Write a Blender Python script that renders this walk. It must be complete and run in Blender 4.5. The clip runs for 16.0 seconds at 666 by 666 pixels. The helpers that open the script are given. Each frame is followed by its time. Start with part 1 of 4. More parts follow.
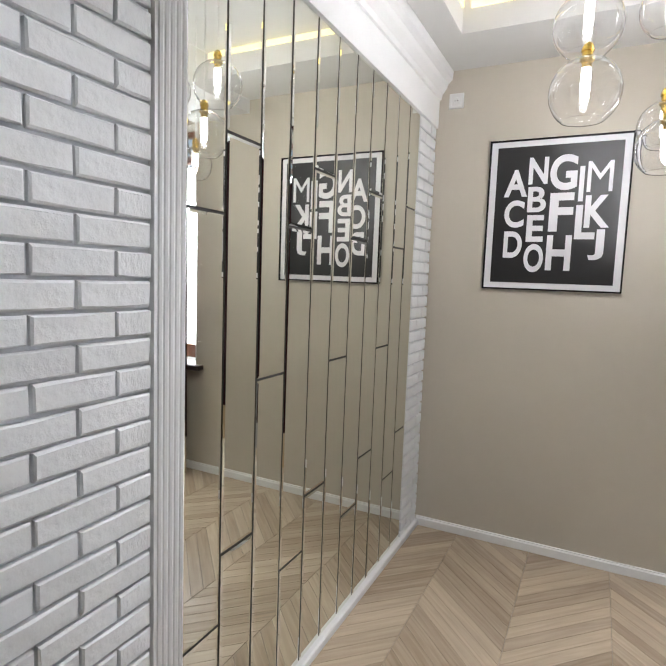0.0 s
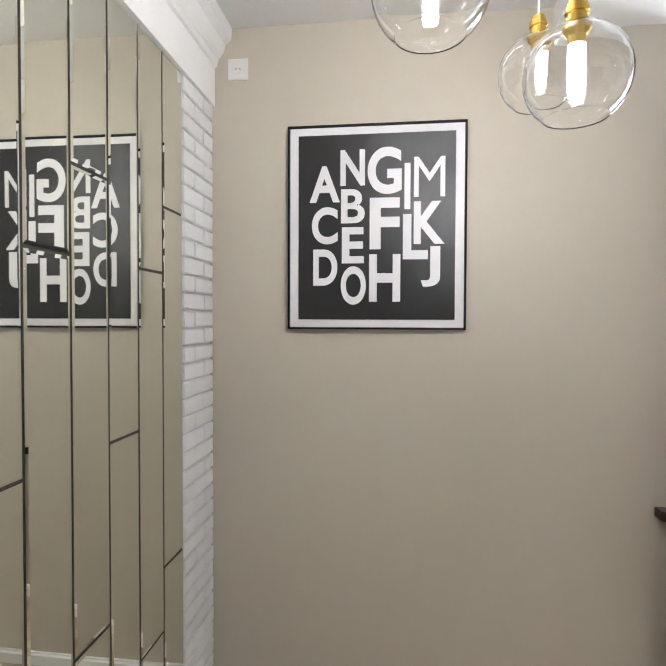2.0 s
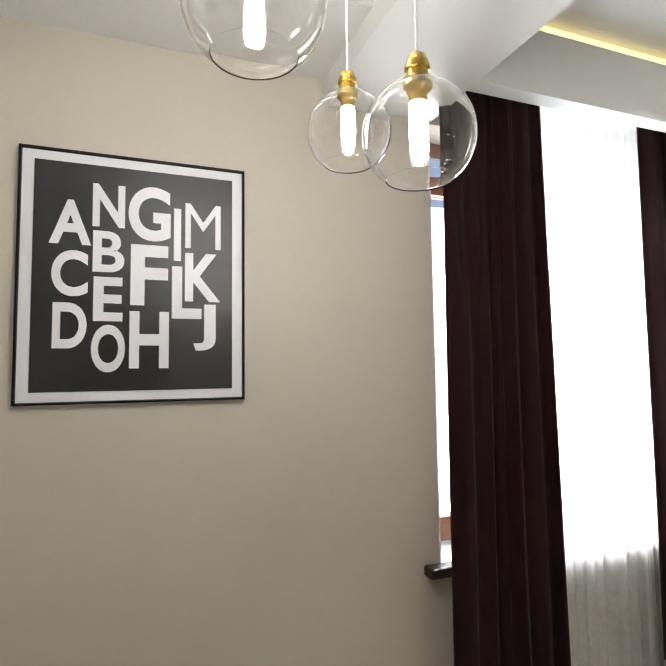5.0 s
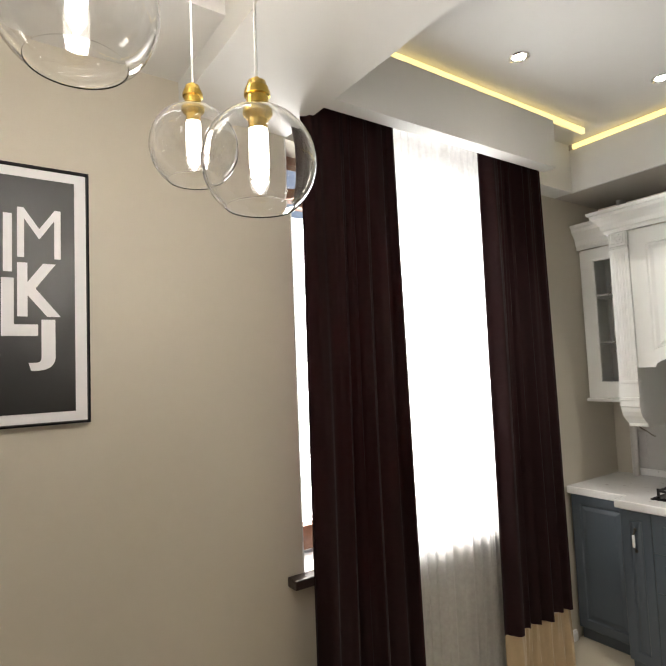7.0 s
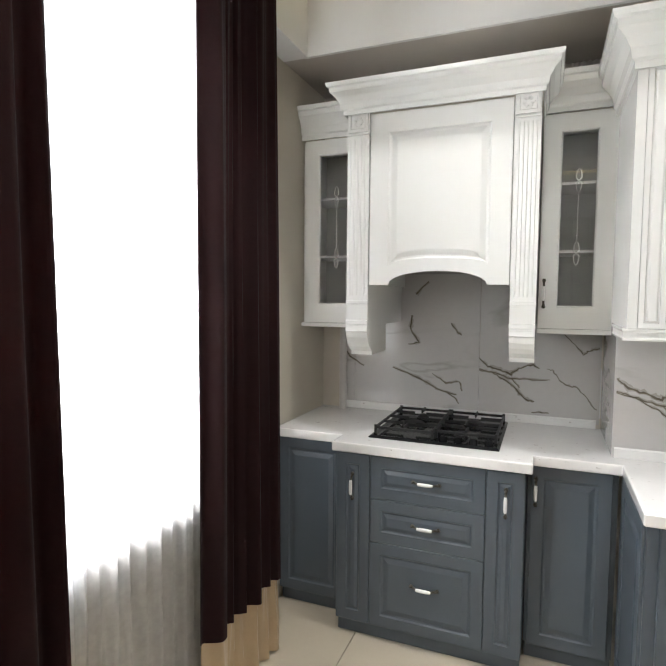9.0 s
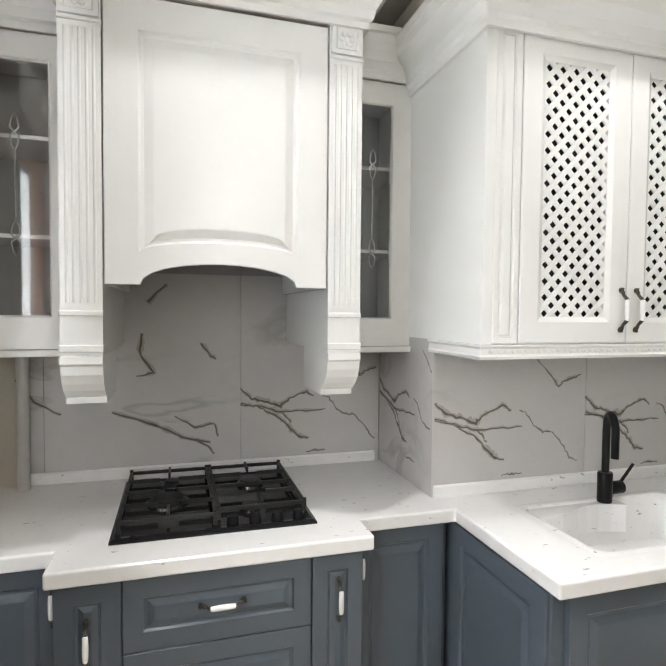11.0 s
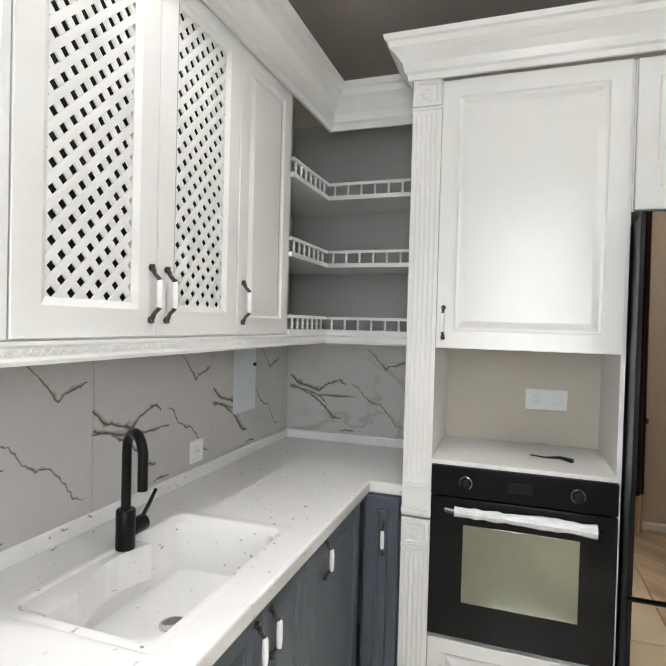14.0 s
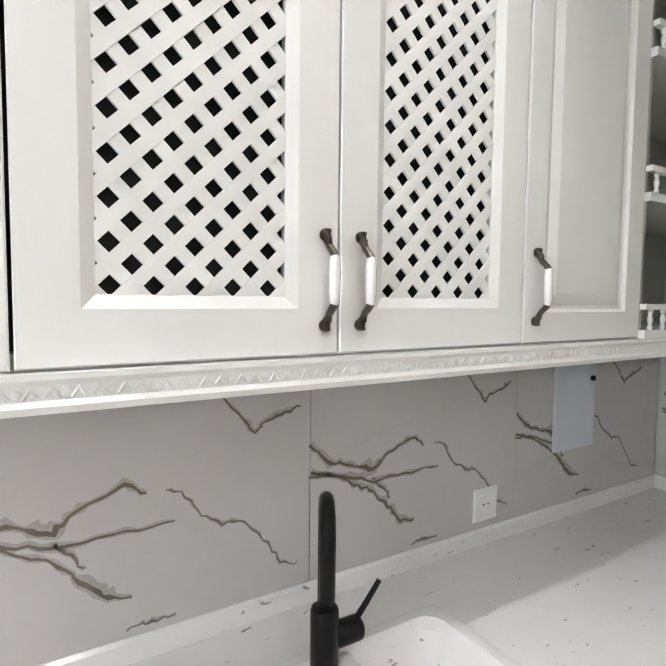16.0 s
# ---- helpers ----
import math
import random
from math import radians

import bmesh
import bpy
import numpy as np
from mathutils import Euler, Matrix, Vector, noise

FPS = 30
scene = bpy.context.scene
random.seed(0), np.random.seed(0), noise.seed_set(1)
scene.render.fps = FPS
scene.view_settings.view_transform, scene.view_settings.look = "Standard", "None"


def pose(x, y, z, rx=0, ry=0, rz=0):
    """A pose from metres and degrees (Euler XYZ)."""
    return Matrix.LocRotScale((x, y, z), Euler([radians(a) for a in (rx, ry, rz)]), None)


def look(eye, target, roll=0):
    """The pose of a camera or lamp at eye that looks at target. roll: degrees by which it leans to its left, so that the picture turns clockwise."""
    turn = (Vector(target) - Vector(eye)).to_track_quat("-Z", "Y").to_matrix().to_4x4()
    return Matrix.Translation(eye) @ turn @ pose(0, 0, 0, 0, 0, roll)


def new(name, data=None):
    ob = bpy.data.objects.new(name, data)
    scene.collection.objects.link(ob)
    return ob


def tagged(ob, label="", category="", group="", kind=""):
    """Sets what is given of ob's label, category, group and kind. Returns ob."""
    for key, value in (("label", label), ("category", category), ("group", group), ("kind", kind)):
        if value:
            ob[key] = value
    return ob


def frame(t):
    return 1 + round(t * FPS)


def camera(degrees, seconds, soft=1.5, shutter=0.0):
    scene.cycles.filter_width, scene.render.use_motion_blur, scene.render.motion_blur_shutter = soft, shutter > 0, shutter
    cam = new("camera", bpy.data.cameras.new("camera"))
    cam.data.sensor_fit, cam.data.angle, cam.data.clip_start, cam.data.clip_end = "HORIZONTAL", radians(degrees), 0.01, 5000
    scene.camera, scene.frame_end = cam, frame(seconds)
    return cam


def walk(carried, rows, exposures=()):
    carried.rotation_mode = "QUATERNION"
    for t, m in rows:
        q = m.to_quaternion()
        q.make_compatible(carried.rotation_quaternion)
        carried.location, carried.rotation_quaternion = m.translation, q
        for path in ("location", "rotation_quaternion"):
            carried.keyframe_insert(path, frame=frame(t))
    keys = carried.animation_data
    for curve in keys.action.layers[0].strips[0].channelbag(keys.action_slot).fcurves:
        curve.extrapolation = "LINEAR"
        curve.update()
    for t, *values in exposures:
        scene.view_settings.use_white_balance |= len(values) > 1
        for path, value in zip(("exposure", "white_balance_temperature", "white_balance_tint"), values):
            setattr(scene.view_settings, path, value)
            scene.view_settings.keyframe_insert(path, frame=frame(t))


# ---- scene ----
cam = camera(64.1, 16.0)
PATH = [
    (0, (1.029, 1.115, 1.549), (0.147, 2.898, 1.345), 2.1),
    (0.5, (1.012, 1.382, 1.509), (0.191, 3.19, 1.268), 0.6),
    (1, (0.945, 1.667, 1.524), (0.35, 3.57, 1.368), 0.5),
    (1.5, (0.885, 1.919, 1.52), (0.474, 3.875, 1.441), 0.3),
    (2, (0.873, 2.133, 1.562), (0.625, 4.117, 1.513), 0.2),
    (2.5, (0.854, 2.279, 1.565), (0.866, 4.277, 1.493), -0.2),
    (3, (0.801, 2.4, 1.579), (1.078, 4.38, 1.503), -0.9),
    (3.5, (0.783, 2.458, 1.571), (1.197, 4.413, 1.486), -1.0),
    (4, (0.755, 2.469, 1.587), (1.29, 4.395, 1.506), -0.4),
    (4.2, (0.744, 2.457, 1.569), (1.336, 4.367, 1.527), -0.4),
    (6.3, (0.746, 2.36, 1.711), (1.619, 4.136, 1.997), -1.9),
    (6.5, (0.752, 2.353, 1.707), (1.682, 4.105, 1.963), -2.1),
    (7, (0.796, 2.395, 1.663), (1.932, 4.035, 1.799), -2.4),
    (7.5, (0.874, 2.475, 1.641), (2.253, 3.923, 1.625), -1.6),
    (8, (1.06, 2.671, 1.545), (2.678, 3.845, 1.484), -0.5),
    (8.2, (1.152, 2.753, 1.552), (2.833, 3.834, 1.468), -0.1),
    (10.3, (2.002, 3.58, 1.55), (3.999, 3.547, 1.434), -0.2),
    (10.5, (2.085, 3.631, 1.541), (4.072, 3.424, 1.436), -0.1),
    (11, (2.283, 3.655, 1.533), (4.2, 3.09, 1.456), 0.5),
    (11.5, (2.466, 3.599, 1.532), (4.264, 2.724, 1.481), 0.9),
    (12, (2.607, 3.55, 1.536), (4.159, 2.29, 1.494), 0.7),
    (12.5, (2.689, 3.525, 1.545), (3.912, 1.943, 1.505), 0.8),
    (13, (2.701, 3.512, 1.545), (3.564, 1.709, 1.49), 1.3),
    (13.5, (2.714, 3.478, 1.516), (3.329, 1.576, 1.441), 2.0),
    (14, (2.802, 3.371, 1.49), (3.455, 1.481, 1.454), 1.5),
    (14.5, (2.953, 3.183, 1.489), (3.872, 1.408, 1.411), 1.0),
    (15, (3.046, 3.025, 1.479), (4.242, 1.435, 1.272), 2.2),
    (15.5, (3.067, 2.838, 1.487), (4.452, 1.405, 1.318), 1.1),
    (16, (2.992, 2.708, 1.524), (4.687, 1.655, 1.394), 0.6),
]
walk(cam, [(t, look(eye, target, roll)) for t, eye, target, roll in PATH],
     [(0, 0.36, 5950, 12), (1.5, 0.46, 6050, 12), (2.5, 0.4, 5950, 10), (4, 0.38, 5850, 9), (6.3, 0.06, 6900, 10), (7, 0.08, 6850, 10), (8, 0.22, 6350, 10), (10.5, 0.36, 6350, 10), (13.5, 0.34, 6300, 10), (16, 0.34, 6250, 12)])

# ---- light ----
world = bpy.data.worlds.new("sky")
scene.world = world
world.use_nodes = True
wt = world.node_tree
sky = wt.nodes.new("ShaderNodeTexSky")
sky.sky_type, sky.sun_disc = "NISHITA", False
sky.sun_elevation, sky.sun_rotation = radians(53), radians(19)
wt.links.new(sky.outputs[0], wt.nodes["Background"].inputs[0])
wt.nodes["Background"].inputs[1].default_value = 0.07


def lamp(name, kind, m, energy, colour=(1, 1, 1), **more):
    data = bpy.data.lights.new(name, kind)
    data.energy, data.color = energy, colour
    if "size" in more:
        data.size = more["size"]
    if "size_y" in more:
        data.shape, data.size_y = "RECTANGLE", more["size_y"]
    if "radius" in more:
        data.shadow_soft_size = more["radius"]
    if "angle" in more:
        data.angle = radians(more["angle"])
    if "cone" in more:
        data.spot_size, data.spot_blend = radians(more["cone"]), 0.8
    ob = new(name, data)
    ob.matrix_world = m
    return ob


lamp("sun", "SUN", look((2.0, 5.76, 8.1), (0, 0, 0)), 4.0, (1, 0.95, 0.87), angle=0.5)
lamp("window_daylight", "AREA", look((2.606, 4.6, 1.645), (2.606, 0, 1.645)), 66, (0.95, 0.98, 1.0), size=1.32, size_y=1.53)

# ---- materials ----


def material(name, colour, rough=0.5, metal=0.0, spread=0.06, scale=6.0, bump=0.0, bump_scale=60.0, sheen=0.0, coat=0.0, spec=0.5):
    """A surface with two scales of variation in colour and gloss, and fine relief."""
    m = bpy.data.materials.new(name)
    m.use_nodes = True
    n, l = m.node_tree.nodes, m.node_tree.links
    b = n["Principled BSDF"]
    co = n.new("ShaderNodeTexCoord")
    big, fine = n.new("ShaderNodeTexNoise"), n.new("ShaderNodeTexNoise")
    big.inputs["Scale"].default_value, fine.inputs["Scale"].default_value = scale, scale * 14
    big.inputs["Detail"].default_value = fine.inputs["Detail"].default_value = 4
    l.new(co.outputs["Object"], big.inputs["Vector"])
    l.new(co.outputs["Object"], fine.inputs["Vector"])
    add = n.new("ShaderNodeMath")
    add.operation = "MULTIPLY_ADD"
    add.inputs[1].default_value = 0.5
    l.new(fine.outputs[0], add.inputs[0])
    l.new(big.outputs[0], add.inputs[2])
    ramp = n.new("ShaderNodeMapRange")
    ramp.inputs[1].default_value, ramp.inputs[2].default_value = 0.35, 1.15
    ramp.inputs[3].default_value, ramp.inputs[4].default_value = 1 - spread, 1 + spread
    l.new(add.outputs[0], ramp.inputs[0])
    mul = n.new("ShaderNodeVectorMath")
    mul.operation = "SCALE"
    mul.inputs[0].default_value = colour
    l.new(ramp.outputs[0], mul.inputs["Scale"])
    l.new(mul.outputs[0], b.inputs["Base Color"])
    rr = n.new("ShaderNodeMapRange")
    sway = min(0.15, spread * 8)
    rr.inputs[3].default_value, rr.inputs[4].default_value = max(0.02, rough * (1 - sway)), min(1, rough * (1 + sway))
    l.new(big.outputs[0], rr.inputs[0])
    l.new(rr.outputs[0], b.inputs["Roughness"])
    b.inputs["Metallic"].default_value = metal
    b.inputs["Specular IOR Level"].default_value = spec
    b.inputs["Sheen Weight"].default_value = sheen
    b.inputs["Coat Weight"].default_value = coat
    b.inputs["Coat Roughness"].default_value = 0.12
    if bump:
        tex, bp = n.new("ShaderNodeTexNoise"), n.new("ShaderNodeBump")
        tex.inputs["Scale"].default_value, tex.inputs["Detail"].default_value = bump_scale, 6
        l.new(co.outputs["Object"], tex.inputs["Vector"])
        l.new(tex.outputs[0], bp.inputs["Height"])
        bp.inputs["Strength"].default_value, bp.inputs["Distance"].default_value = bump, 0.004
        l.new(bp.outputs[0], b.inputs["Normal"])
    return m


def glow(name, colour, strength):
    m = bpy.data.materials.new(name)
    m.use_nodes = True
    b = m.node_tree.nodes["Principled BSDF"]
    b.inputs["Base Color"].default_value = (*colour, 1)
    b.inputs["Emission Color"].default_value, b.inputs["Emission Strength"].default_value = (*colour, 1), strength
    return m


def glass(name, colour=(1, 1, 1), rough=0.0):
    m = bpy.data.materials.new(name)
    m.use_nodes = True
    b = m.node_tree.nodes["Principled BSDF"]
    b.inputs["Base Color"].default_value = (*colour, 1)
    b.inputs["Roughness"].default_value, b.inputs["Transmission Weight"].default_value, b.inputs["IOR"].default_value = rough, 1, 1.45
    return m


def veined(name, base, vein, scale, low, high, rough, flecks=False):
    """Stone with broken dark veins, or with sparse short flecks."""
    m = material(name, base, rough, spread=0.05, scale=2.5, coat=0.3)
    n, l = m.node_tree.nodes, m.node_tree.links
    b = n["Principled BSDF"]
    old = b.inputs["Base Color"].links[0].from_socket
    co, mp = n.new("ShaderNodeTexCoord"), n.new("ShaderNodeMapping")
    l.new(co.outputs["Object"], mp.inputs["Vector"])
    mp.inputs["Rotation"].default_value = (0.6, 0.0, 0.5) if not flecks else (0, 0, 0.9)
    mp.inputs["Scale"].default_value = (1, 0.45, 1.3) if not flecks else (1, 0.4, 1)
    warp, tex, mask = (n.new("ShaderNodeTexNoise") for _ in range(3))
    warp.inputs["Scale"].default_value, warp.inputs["Detail"].default_value = scale * 2.2, 5
    tex.inputs["Scale"].default_value, tex.inputs["Detail"].default_value = scale, 5 if not flecks else 1
    tex.inputs["Distortion"].default_value = 0.5 if not flecks else 0.4
    mask.inputs["Scale"].default_value, mask.inputs["Detail"].default_value = scale * (0.75 if not flecks else 0.35), 2
    for t in (warp, tex, mask):
        l.new(mp.outputs[0], t.inputs["Vector"])
    sub, ab, rng, rm, pr, mix = n.new("ShaderNodeMath"), n.new("ShaderNodeMath"), n.new("ShaderNodeMapRange"), n.new("ShaderNodeMapRange"), n.new("ShaderNodeMath"), n.new("ShaderNodeMix")
    sub.operation, ab.operation, pr.operation = "SUBTRACT", "ABSOLUTE", "MULTIPLY"
    sub.inputs[1].default_value = 0.5
    l.new(tex.outputs[0], sub.inputs[0])
    l.new(sub.outputs[0], ab.inputs[0])
    l.new(ab.outputs[0] if not flecks else tex.outputs[0], rng.inputs[0])
    rng.inputs[1].default_value, rng.inputs[2].default_value = low, high
    if not flecks:
        rng.inputs[3].default_value, rng.inputs[4].default_value = 1, 0
    rm.inputs[1].default_value, rm.inputs[2].default_value = (0.5, 0.62) if flecks else (0.44, 0.58)
    l.new(mask.outputs[0], rm.inputs[0])
    l.new(rng.outputs[0], pr.inputs[0])
    l.new(rm.outputs[0], pr.inputs[1])
    mix.data_type = "RGBA"
    mix.inputs["B"].default_value = (*vein, 1)
    l.new(old, mix.inputs["A"])
    l.new(pr.outputs[0], mix.inputs["Factor"])
    l.new(mix.outputs["Result"], b.inputs["Base Color"])
    return m


def wood(name, dark, light, rough, per_piece=True):
    """Planks: grain along the piece, each piece with a tone of its own."""
    m = bpy.data.materials.new(name)
    m.use_nodes = True
    n, l = m.node_tree.nodes, m.node_tree.links
    b = n["Principled BSDF"]
    co, mp, info = n.new("ShaderNodeTexCoord"), n.new("ShaderNodeMapping"), n.new("ShaderNodeObjectInfo")
    mp.inputs["Scale"].default_value = (3, 45, 45)
    l.new(co.outputs["Object"], mp.inputs["Vector"])
    shift = n.new("ShaderNodeCombineXYZ")
    ml = n.new("ShaderNodeMath")
    ml.operation, ml.inputs[1].default_value = "MULTIPLY", 37
    l.new(info.outputs["Random"], ml.inputs[0])
    l.new(ml.outputs[0], shift.inputs[0])
    l.new(ml.outputs[0], shift.inputs[1])
    l.new(shift.outputs[0], mp.inputs["Location"])
    tex = n.new("ShaderNodeTexNoise")
    tex.inputs["Scale"].default_value, tex.inputs["Detail"].default_value, tex.inputs["Distortion"].default_value = 1, 6, 0.6
    l.new(mp.outputs[0], tex.inputs["Vector"])
    mixer = n.new("ShaderNodeMath")
    mixer.operation, mixer.inputs[1].default_value = "MULTIPLY_ADD", 0.35
    l.new(info.outputs["Random"], mixer.inputs[0])
    sub = n.new("ShaderNodeMath")
    sub.operation, sub.inputs[1].default_value = "MULTIPLY", 0.7
    l.new(tex.outputs[0], sub.inputs[0])
    l.new(sub.outputs[0], mixer.inputs[2])
    ramp = n.new("ShaderNodeValToRGB")
    ramp.color_ramp.elements[0].color, ramp.color_ramp.elements[1].color = (*dark, 1), (*light, 1)
    ramp.color_ramp.elements[0].position, ramp.color_ramp.elements[1].position = 0.2, 0.9
    l.new(mixer.outputs[0], ramp.inputs[0])
    l.new(ramp.outputs[0], b.inputs["Base Color"])
    b.inputs["Roughness"].default_value = rough
    bp = n.new("ShaderNodeBump")
    bp.inputs["Strength"].default_value, bp.inputs["Distance"].default_value = 0.15, 0.002
    l.new(tex.outputs[0], bp.inputs["Height"])
    l.new(bp.outputs[0], b.inputs["Normal"])
    return m


PAINT = material("beige wall paint", (0.52, 0.475, 0.40), 0.55, spread=0.03, scale=1.5, bump=0.12, bump_scale=180)
TAUPE = material("taupe soffit paint", (0.40, 0.365, 0.33), 0.4, spread=0.04, scale=1.5, bump=0.1, bump_scale=150)
CEIL = material("white ceiling paint", (0.66, 0.655, 0.645), 0.6, spread=0.02, scale=1.2, bump=0.08, bump_scale=200)
TRIM = material("white trim paint", (0.8, 0.8, 0.8), 0.4, spread=0.03, scale=8, bump=0.08)
BRICK = material("white painted brick", (0.76, 0.77, 0.78), 0.6, spread=0.05, scale=9, bump=0.8, bump_scale=55)
MORTAR = material("grey mortar", (0.6, 0.61, 0.63), 0.85, spread=0.06, scale=20, bump=0.4)
LACQUER = material("white cabinet lacquer", (0.78, 0.78, 0.76), 0.27, spread=0.0, scale=3, coat=0.25)
# grey that carries the shade of the cabinet and shelf recesses in its colour
SHADE = material("back panel greyed for shade", (0.37, 0.375, 0.355), 0.5, spread=0.04)
SLATE = material("blue grey cabinet paint", (0.082, 0.1, 0.123), 0.34, spread=0.06, scale=5, bump=0.06, bump_scale=40)
# near-black colour that stands in for the shade inside the lattice cabinet
INNER_SHADE = material("near-black for shade inside the cabinet", (0.015, 0.015, 0.015), 0.8)
MIRROR = material("mirror glass", (0.84, 0.85, 0.78), 0.015, metal=1.0, spread=0.005)
GROOVE = material("dark mirror joint", (0.05, 0.045, 0.035), 0.5)
BLACK = material("black enamel", (0.012, 0.012, 0.013), 0.1, spread=0.1, spec=0.18)
IRON = material("black cast iron", (0.009, 0.009, 0.009), 0.55, spread=0.15, scale=30, bump=0.3)
MATBLACK = material("matt black metal", (0.006, 0.006, 0.006), 0.3, spread=0.1, spec=0.25)
BRONZE = material("dark antique bronze", (0.1, 0.09, 0.075), 0.38, metal=0.85, spread=0.4, scale=60, bump=0.3, bump_scale=200)
PORCELAIN = material("white porcelain", (0.85, 0.84, 0.83), 0.12, spread=0.02, coat=0.5)
CHROME = material("chrome", (0.75, 0.75, 0.75), 0.1, metal=1.0, spread=0.02)
BRASS = material("brass", (0.62, 0.42, 0.1), 0.25, metal=1.0, spread=0.1)
VELVET = material("dark burgundy velvet", (0.014, 0.0045, 0.005), 0.85, spread=0.3, scale=4, bump=0.2, bump_scale=300, sheen=0.03, spec=0.15)
GOLD = material("gold beige satin hem", (0.4, 0.29, 0.17), 0.42, spread=0.1, scale=6, sheen=0.2)
FILM = material("white protective film", (0.72, 0.73, 0.74), 0.35, spread=0.1, scale=40, bump=0.8, bump_scale=60)
OVENGLASS = material("oven door glass", (0.3, 0.32, 0.28), 0.06, metal=0.85, spread=0.03)
FRIDGE = material("bronze mirror refrigerator glass", (0.5, 0.43, 0.36), 0.02, metal=1.0, spread=0.01)
PRINT = material("black print", (0.016, 0.015, 0.016), 0.35, spread=0.08)
LETTER = material("white print", (0.74, 0.73, 0.76), 0.4, spread=0.03)
PLASTIC = material("white plastic", (0.75, 0.75, 0.74), 0.3, spread=0.02)
MARBLE = veined("white marble tile", (0.52, 0.505, 0.495), (0.40, 0.385, 0.365), 2.4, 0.0, 0.03, 0.16)
VEIN_EDGE = material("soft grey vein edge", (0.37, 0.35, 0.325), 0.17, spread=0.12, scale=18, coat=0.3)
VEIN = material("dark marble vein", (0.15, 0.13, 0.1), 0.18, spread=0.35, scale=25, coat=0.3)
STONE = veined("white speckled stone", (0.78, 0.77, 0.76), (0.34, 0.31, 0.28), 80, 0.68, 0.73, 0.16, flecks=True)
OAK = wood("pale oak plank", (0.24, 0.175, 0.115), (0.56, 0.46, 0.34), 0.3)
FRAMEWOOD = wood("red brown window wood", (0.13, 0.045, 0.02), (0.28, 0.11, 0.055), 0.35)
SILLWOOD = material("dark brown sill", (0.025, 0.014, 0.011), 0.3, spread=0.2, scale=10)
TILE = material("cream porcelain tile", (0.52, 0.46, 0.36), 0.16, spread=0.04, scale=3, coat=0.2)
GLASS = glass("clear glass")
BULB = glow("lit bulb tube", (1, 0.95, 0.88), 170)
LED = glow("warm led strip", (1, 0.82, 0.36), 1.1)
SPOT = glow("lit downlight", (1, 0.96, 0.9), 25)
PIPE = material("pale grey pipe", (0.5, 0.48, 0.46), 0.35, spread=0.05)
FOIL = material("crumpled aluminium duct", (0.6, 0.58, 0.55), 0.3, metal=0.9, spread=0.2, scale=30, bump=0.6)


def sheer_material():
    m = bpy.data.materials.new("sheer white voile")
    m.use_nodes = True
    n, l = m.node_tree.nodes, m.node_tree.links
    n.remove(n["Principled BSDF"])
    out = n["Material Output"]
    tr, di, tp, m1, m2 = n.new("ShaderNodeBsdfTranslucent"), n.new("ShaderNodeBsdfDiffuse"), n.new("ShaderNodeBsdfTransparent"), n.new("ShaderNodeMixShader"), n.new("ShaderNodeMixShader")
    tex, co, mp = n.new("ShaderNodeTexNoise"), n.new("ShaderNodeTexCoord"), n.new("ShaderNodeMapRange")
    tex.inputs["Scale"].default_value = 40
    l.new(co.outputs["Object"], tex.inputs["Vector"])
    l.new(tex.outputs[0], mp.inputs[0])
    mp.inputs[3].default_value, mp.inputs[4].default_value = 0.5, 0.62
    tr.inputs[0].default_value = di.inputs[0].default_value = (0.82, 0.82, 0.82, 1)
    m1.inputs[0].default_value = 0.2
    l.new(tr.outputs[0], m1.inputs[1])
    l.new(di.outputs[0], m1.inputs[2])
    l.new(mp.outputs[0], m2.inputs[0])
    l.new(m1.outputs[0], m2.inputs[1])
    l.new(tp.outputs[0], m2.inputs[2])
    l.new(m2.outputs[0], out.inputs[0])
    return m


VOILE = sheer_material()


def let_light_through(m, colour, share):
    n, l = m.node_tree.nodes, m.node_tree.links
    tr, mix = n.new("ShaderNodeBsdfTranslucent"), n.new("ShaderNodeMixShader")
    tr.inputs[0].default_value, mix.inputs[0].default_value = (*colour, 1), share
    l.new(n["Principled BSDF"].outputs[0], mix.inputs[1])
    l.new(tr.outputs[0], mix.inputs[2])
    l.new(mix.outputs[0], n["Material Output"].inputs[0])


let_light_through(VELVET, (0.26, 0.015, 0.016), 0.05)

# ---- mesh helpers ----


def mesh(name, bm, mat, smooth=False):
    bmesh.ops.recalc_face_normals(bm, faces=bm.faces)
    me = bpy.data.meshes.new(name)
    bm.to_mesh(me)
    bm.free()
    me.materials.append(mat)
    if smooth:
        for p in me.polygons:
            p.use_smooth = True
        me.set_sharp_from_angle(angle=radians(35))
    return me


def part(name, bm, mat, parent, label="", smooth=False):
    ob = new(name, mesh(name, bm, mat, smooth))
    ob.parent = parent
    return tagged(ob, label)


def thing(name, m, label, category, group="", kind=""):
    ob = new(name)
    ob.empty_display_size = 0.1
    ob.matrix_world = m
    return tagged(ob, label, category, group, kind)


def single(name, bm, mat, label, category, group="", kind="", smooth=False):
    return tagged(new(name, mesh(name, bm, mat, smooth)), label, category, group, kind)


def structure(name, bm, mat, label=""):
    return tagged(new(name, mesh(name, bm, mat)), label, "", "", "structure")


